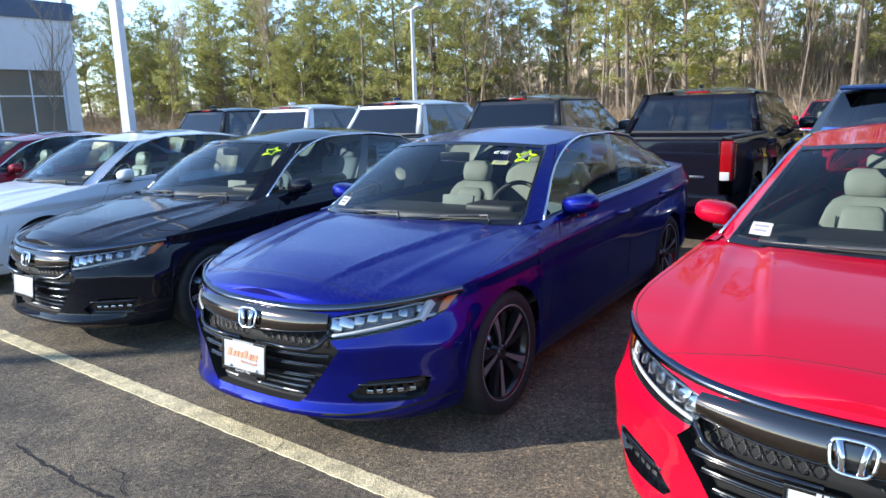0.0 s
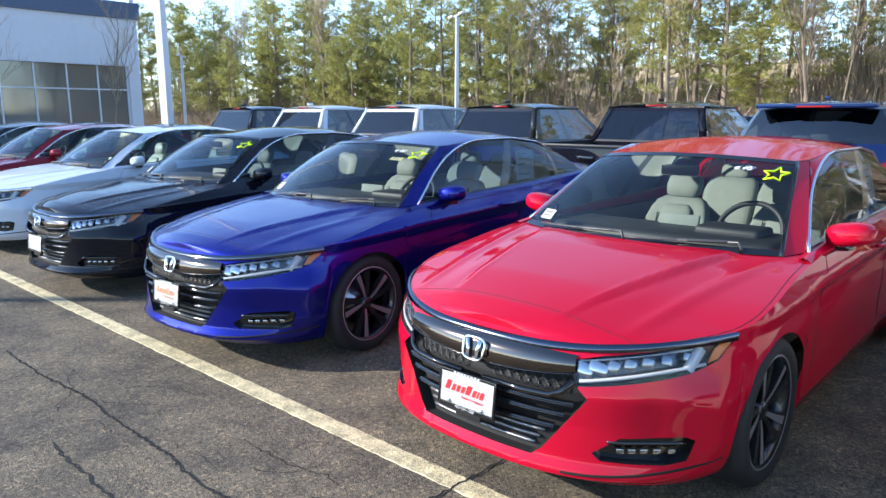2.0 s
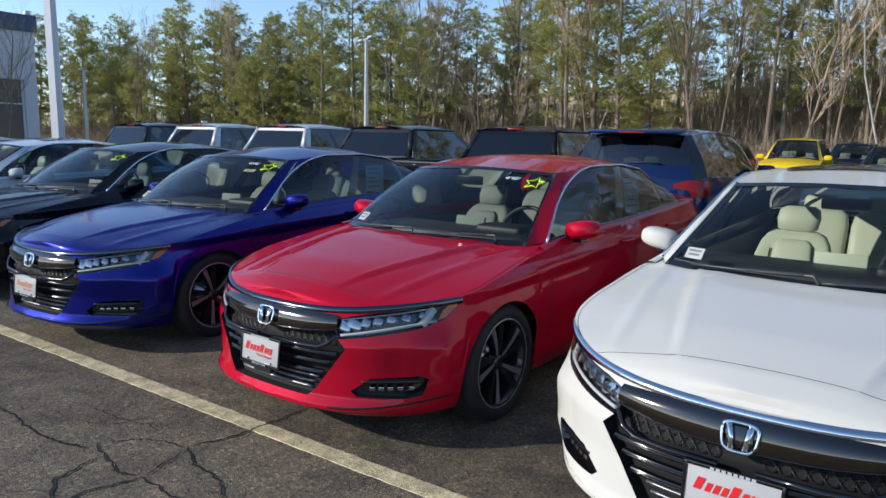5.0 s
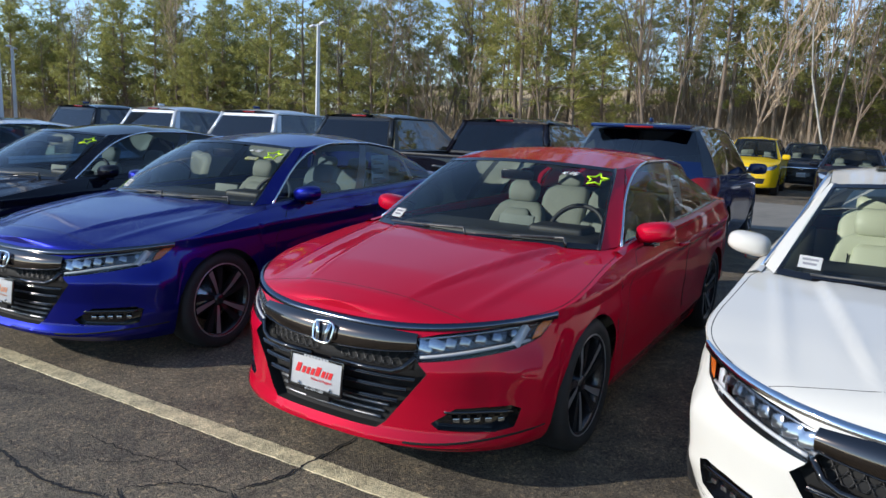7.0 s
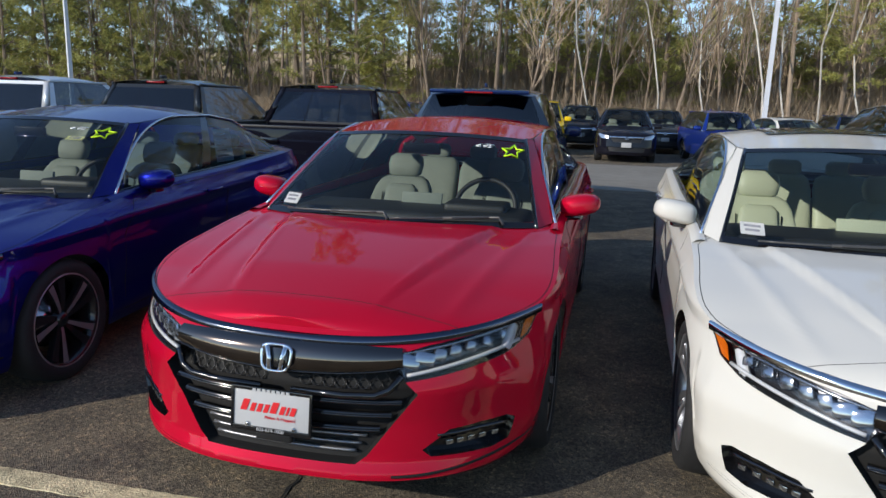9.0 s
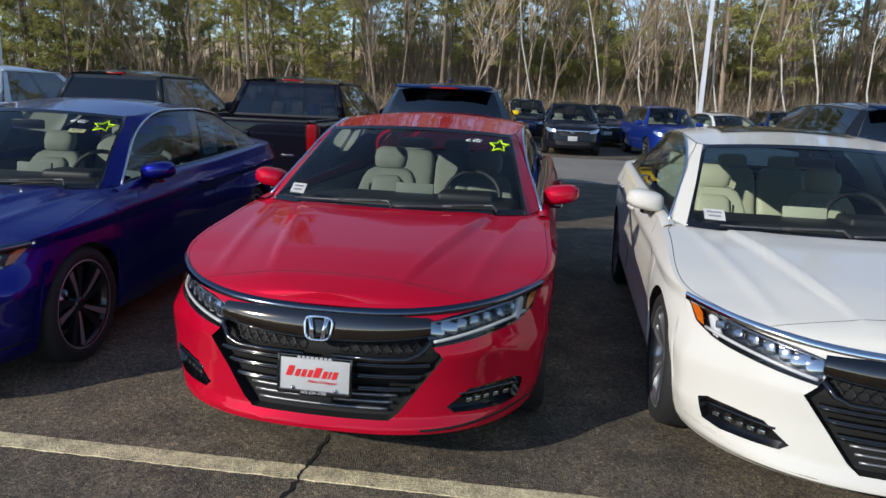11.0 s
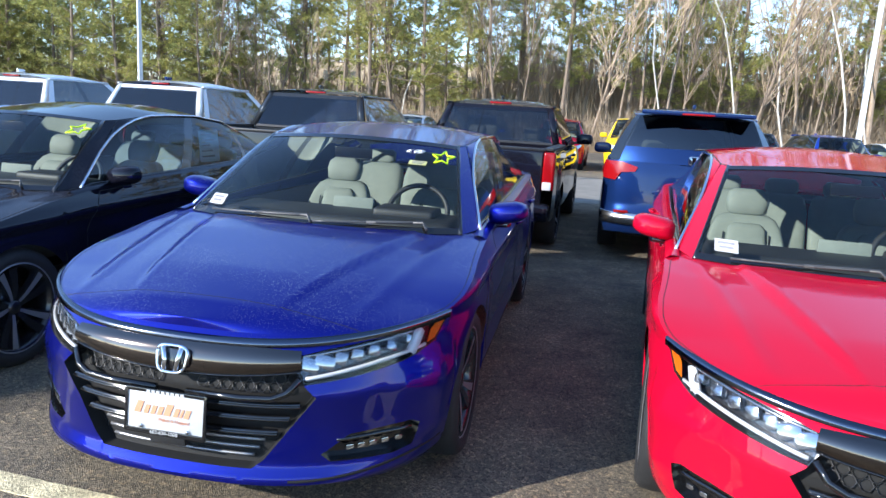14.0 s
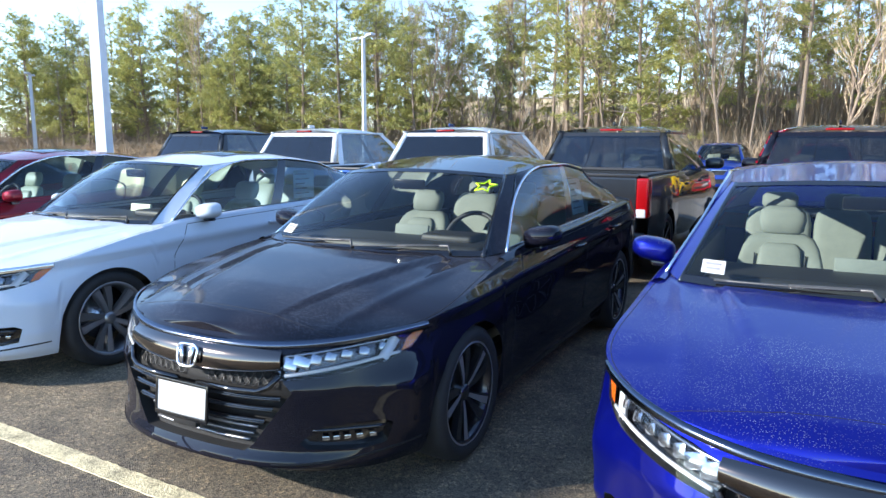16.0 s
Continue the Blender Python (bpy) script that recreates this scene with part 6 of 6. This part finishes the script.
def bare(seed, h, bark, label, name="bare_tree", lean=0.0, r=0.10, spread=0.5, forks=2):
    rnd = random.Random(seed)
    root = thing(name, label, "tree", group="trees at the edge of the lot")
    tv, tf, cv, cf = [], [], [], []

    def grow(p, d, ln, rad, level):
        pts = [p]
        bow = 0.20 if bark is BIRCH and level == 0 else 0.10
        curl = Vector((-0.55 * lean + rnd.gauss(0, 0.08), rnd.gauss(0, 0.08), 0.10)) if bark is BIRCH and level == 0 else Vector()
        for k in range(4):
            d = (d + curl + Vector((rnd.gauss(0, bow), rnd.gauss(0, bow), rnd.gauss(bow * 0.4, 0.05)))).normalized()
            pts.append(pts[-1] + d * ln / 4)
        if level < (2 if bark is BARK else 1):
            limb(tv, tf, pts, rad, rad * 0.5, 6 if level == 0 else 4)
        else:
            limb(cv, cf, pts, rad, rad * 0.3, 3)
        if level >= (3 if bark is BIRCH else 4):
            return
        n = (9, 4, 4, 3, 0)[level] if level else (5 if bark is BIRCH else 5 + forks * 3)
        for k in range(n):
            f = rnd.uniform(0.30 if level == 0 else 0.2, 1.0)
            q = pts[0].lerp(pts[-1], f) if level else pts[int(f * 3.99)].lerp(pts[int(f * 3.99) + 1], (f * 3.99) % 1)
            a = rnd.uniform(0, 2 * math.pi)
            out = Vector((math.cos(a), math.sin(a), 0)) * spread * rnd.uniform(0.7, 1.5)
            nd = (d * 0.75 + out + Vector((0, 0, 0.25))).normalized()
            grow(q, nd, ln * rnd.uniform(0.34, 0.58), rad * (0.30 if bark is BIRCH else 0.42 if level == 0 else 0.55), level + 1)
    grow(Vector((0, 0, 0)), Vector((lean, 0.1 * lean, 1)).normalized(), h, r, 0)
    mesh_from("trunk", tv, tf, bark, root)
    mesh_from("crown", cv, cf, TWIG, root)
    return root


pines = [pine(11, 17, 0.26), pine(12, 19, 0.38, 0.9), pine(13, 15, 0.16, 1.1), pine(14, 18, 0.42, 0.85), pine(15, 12, 0.08, 1.1)]
bares = [bare(21, 12, BARK, "bare leafless tree with fine twigs"), bare(22, 14, BARK, "tall bare leafless tree", spread=0.35), bare(23, 9, BARK, "small bare leafless tree", spread=0.6)]
birches = [bare(31, 11, BIRCH, "leaning white birch without leaves", "birch_tree", 0.55, 0.058, 0.35, 1), bare(32, 12, BIRCH, "slim white birch without leaves", "birch_tree", -0.22, 0.052, 0.3, 1),
           bare(33, 10, BIRCH, "white birch leaning hard to one side", "birch_tree", -0.75, 0.055, 0.35, 1)]
rnd = random.Random(77)


def plant(protos, used, x, y, s, yaw):
    k = rnd.randrange(len(protos))
    p = protos[k]
    if (id(protos), k) not in used:
        used.add((id(protos), k))
        p.matrix_world = pose(x, y, 0, 0, 0, yaw) @ Matrix.Scale(s, 4)
        return p
    c = copy_thing(p, pose(0, 0, 0))
    c.matrix_world = pose(x, y, 0, 0, 0, yaw) @ Matrix.Scale(s, 4)
    return c


def edge_y(x):
    """The wood's near edge over the plan."""
    return 37.5 + 0.02 * abs(x) + (0 if x > -35 else (x + 35) * 0.20)


full = [pine(51, 15, 0.10, 1.0, 1.35), pine(52, 16, 0.18, 1.05, 1.45), pine(53, 14, 0.06, 1.0, 1.25)]
tall = [pine(41, 25, 0.14, 1.25), pine(42, 27, 0.24, 1.2), pine(43, 24, 0.30, 1.15)]
backs = [pine(16, 15, 0.10, 0.5), pine(17, 17, 0.2, 0.45)]
used = set()
for i in range(18):
    x = 62 * (i + rnd.random()) / 18
    plant(backs, used, x, edge_y(x) + rnd.uniform(16, 30), rnd.uniform(0.8, 1.1), rnd.uniform(0, 360))
for i in range(36):
    x = -90 + 150 * (i + rnd.random()) / 36
    plant(backs, used, x, edge_y(x) + rnd.uniform(20, 32), rnd.uniform(0.75, 1.0), rnd.uniform(0, 360))
for i in range(180):
    x = -78 + 128 * (i + rnd.random()) / 180
    depth = rnd.choice((0, 1, 2, 3, 4)) * 3.6 + rnd.uniform(0, 3)
    sc = rnd.uniform(0.62, 1.0) * (0.78 if x < -38 else 0.88 if x < -18 else 1.0)
    if rnd.random() < (0.64 if x < -9 else 0.40):
        plant(tall if x > -24 and rnd.random() < 0.7 else full if x < -24 and depth < 9 else pines, used, x, edge_y(x) + depth, sc, rnd.uniform(0, 360))
    else:
        plant(bares, used, x, edge_y(x) + depth * 0.7, sc * rnd.uniform(0.8, 1.2), rnd.uniform(0, 360))
for i in range(16):
    x = -80 + 54 * (i + rnd.random()) / 16
    plant(full, used, x, edge_y(x) + rnd.uniform(0, 7), rnd.uniform(0.72, 0.92), rnd.uniform(0, 360))
for x, y, k, s in ((1.2, 36.5, 2, 1.0), (4.5, 36.8, 0, 0.9), (7.0, 36.4, 1, 1.0), (9.6, 36.2, 0, 1.05), (11.0, 37.0, 1, 1.1), (12.2, 36.4, 2, 1.0), (14.5, 36.5, 1, 0.95), (16.0, 37.2, 0, 1.0),
                   (18.5, 36.6, 1, 1.0), (21, 36.5, 2, 1.0), (-14, 38, 1, 0.9)):
    b = birches[k]
    if ("b", k) not in used:
        used.add(("b", k))
        b.matrix_world = pose(x, y, 0) @ Matrix.Scale(s, 4)
    else:
        copy_thing(b, pose(0, 0, 0)).matrix_world = pose(x, y, 0, 0, 0, rnd.uniform(-25, 25)) @ Matrix.Scale(s, 4)
copy_thing(bares[0], pose(0, 0, 0)).matrix_world = pose(-37.8, 15.2, 0) @ Matrix.Scale(0.52, 4)
copy_thing(bares[0], pose(0, 0, 0)).matrix_world = pose(-38.2, 9.0, 0, 0, 0, 70) @ Matrix.Scale(0.50, 4)

# bank of leaf litter and brush
bm = bmesh.new()


def bank(u, v):
    x = -95 + 165 * u
    y = edge_y(x) - 2.2 + 62 * v ** 1.5
    return (x, y, 0.012 + (0.9 * smooth(0, 0.2, v) + 2.2 * v) + 0.15 * noise.noise((x * 0.3, y * 0.3, 0)) * smooth(0, 0.06, v))


grid(80, 24, bank, bm)
tagged(part("bank", bm, LITTER), "brown bank of leaf litter rising under the trees", "ground", kind="structure")
bv, bf = [], []
for i in range(9000):
    x = rnd.uniform(-85, 55)
    y = edge_y(x) + rnd.uniform(-1.5, 16)
    h = rnd.uniform(0.6, 3.0) * rnd.uniform(0.5, 1.3)
    base = Vector((x, y, 0))
    for q in range(6):
        d = Vector((rnd.gauss(0, 0.45), rnd.gauss(0, 0.45), 1)) * h * rnd.uniform(0.5, 1)
        blade(bv, bf, base + Vector((rnd.gauss(0, 0.2), rnd.gauss(0, 0.2), 0.3)), d, 0.022, rnd)
for i in range(3500):
    x = rnd.uniform(-95, 70)
    base = Vector((x, edge_y(x) + rnd.uniform(10, 34), 0.8))
    h = rnd.uniform(1.4, 4.2)
    for q in range(5):
        d = Vector((rnd.gauss(0, 0.28), rnd.gauss(0, 0.28), 1)) * h * rnd.uniform(0.5, 1)
        blade(bv, bf, base + Vector((rnd.gauss(0, 0.4), rnd.gauss(0, 0.4), 0)), d, 0.045, rnd)
for i in range(2200):
    x = rnd.uniform(-95, 70)
    base = Vector((x, edge_y(x) + rnd.uniform(14, 40), 1.0))
    h = rnd.uniform(4.0, 8.5)
    for q in range(6):
        d = Vector((rnd.gauss(0, 0.2), rnd.gauss(0, 0.2), 1)) * h * rnd.uniform(0.4, 1)
        blade(bv, bf, base + Vector((rnd.gauss(0, 0.5), rnd.gauss(0, 0.5), 0)), d, 0.05, rnd)
for i in range(3000):
    x = rnd.uniform(-14, 80)
    base = Vector((x, edge_y(x) + rnd.uniform(20, 44), 1.2))
    h = rnd.uniform(6.0, 13.0)
    for q in range(6):
        d = Vector((rnd.gauss(0, 0.16), rnd.gauss(0, 0.16), 1)) * h * rnd.uniform(0.4, 1)
        blade(bv, bf, base + Vector((rnd.gauss(0, 0.6), rnd.gauss(0, 0.6), 0)), d, 0.07, rnd)
brush = mesh_from("brush", bv, bf, TWIG, None)
tagged(brush, "brown leafless brush and saplings along the wood's edge", "brush", kind="stuff")
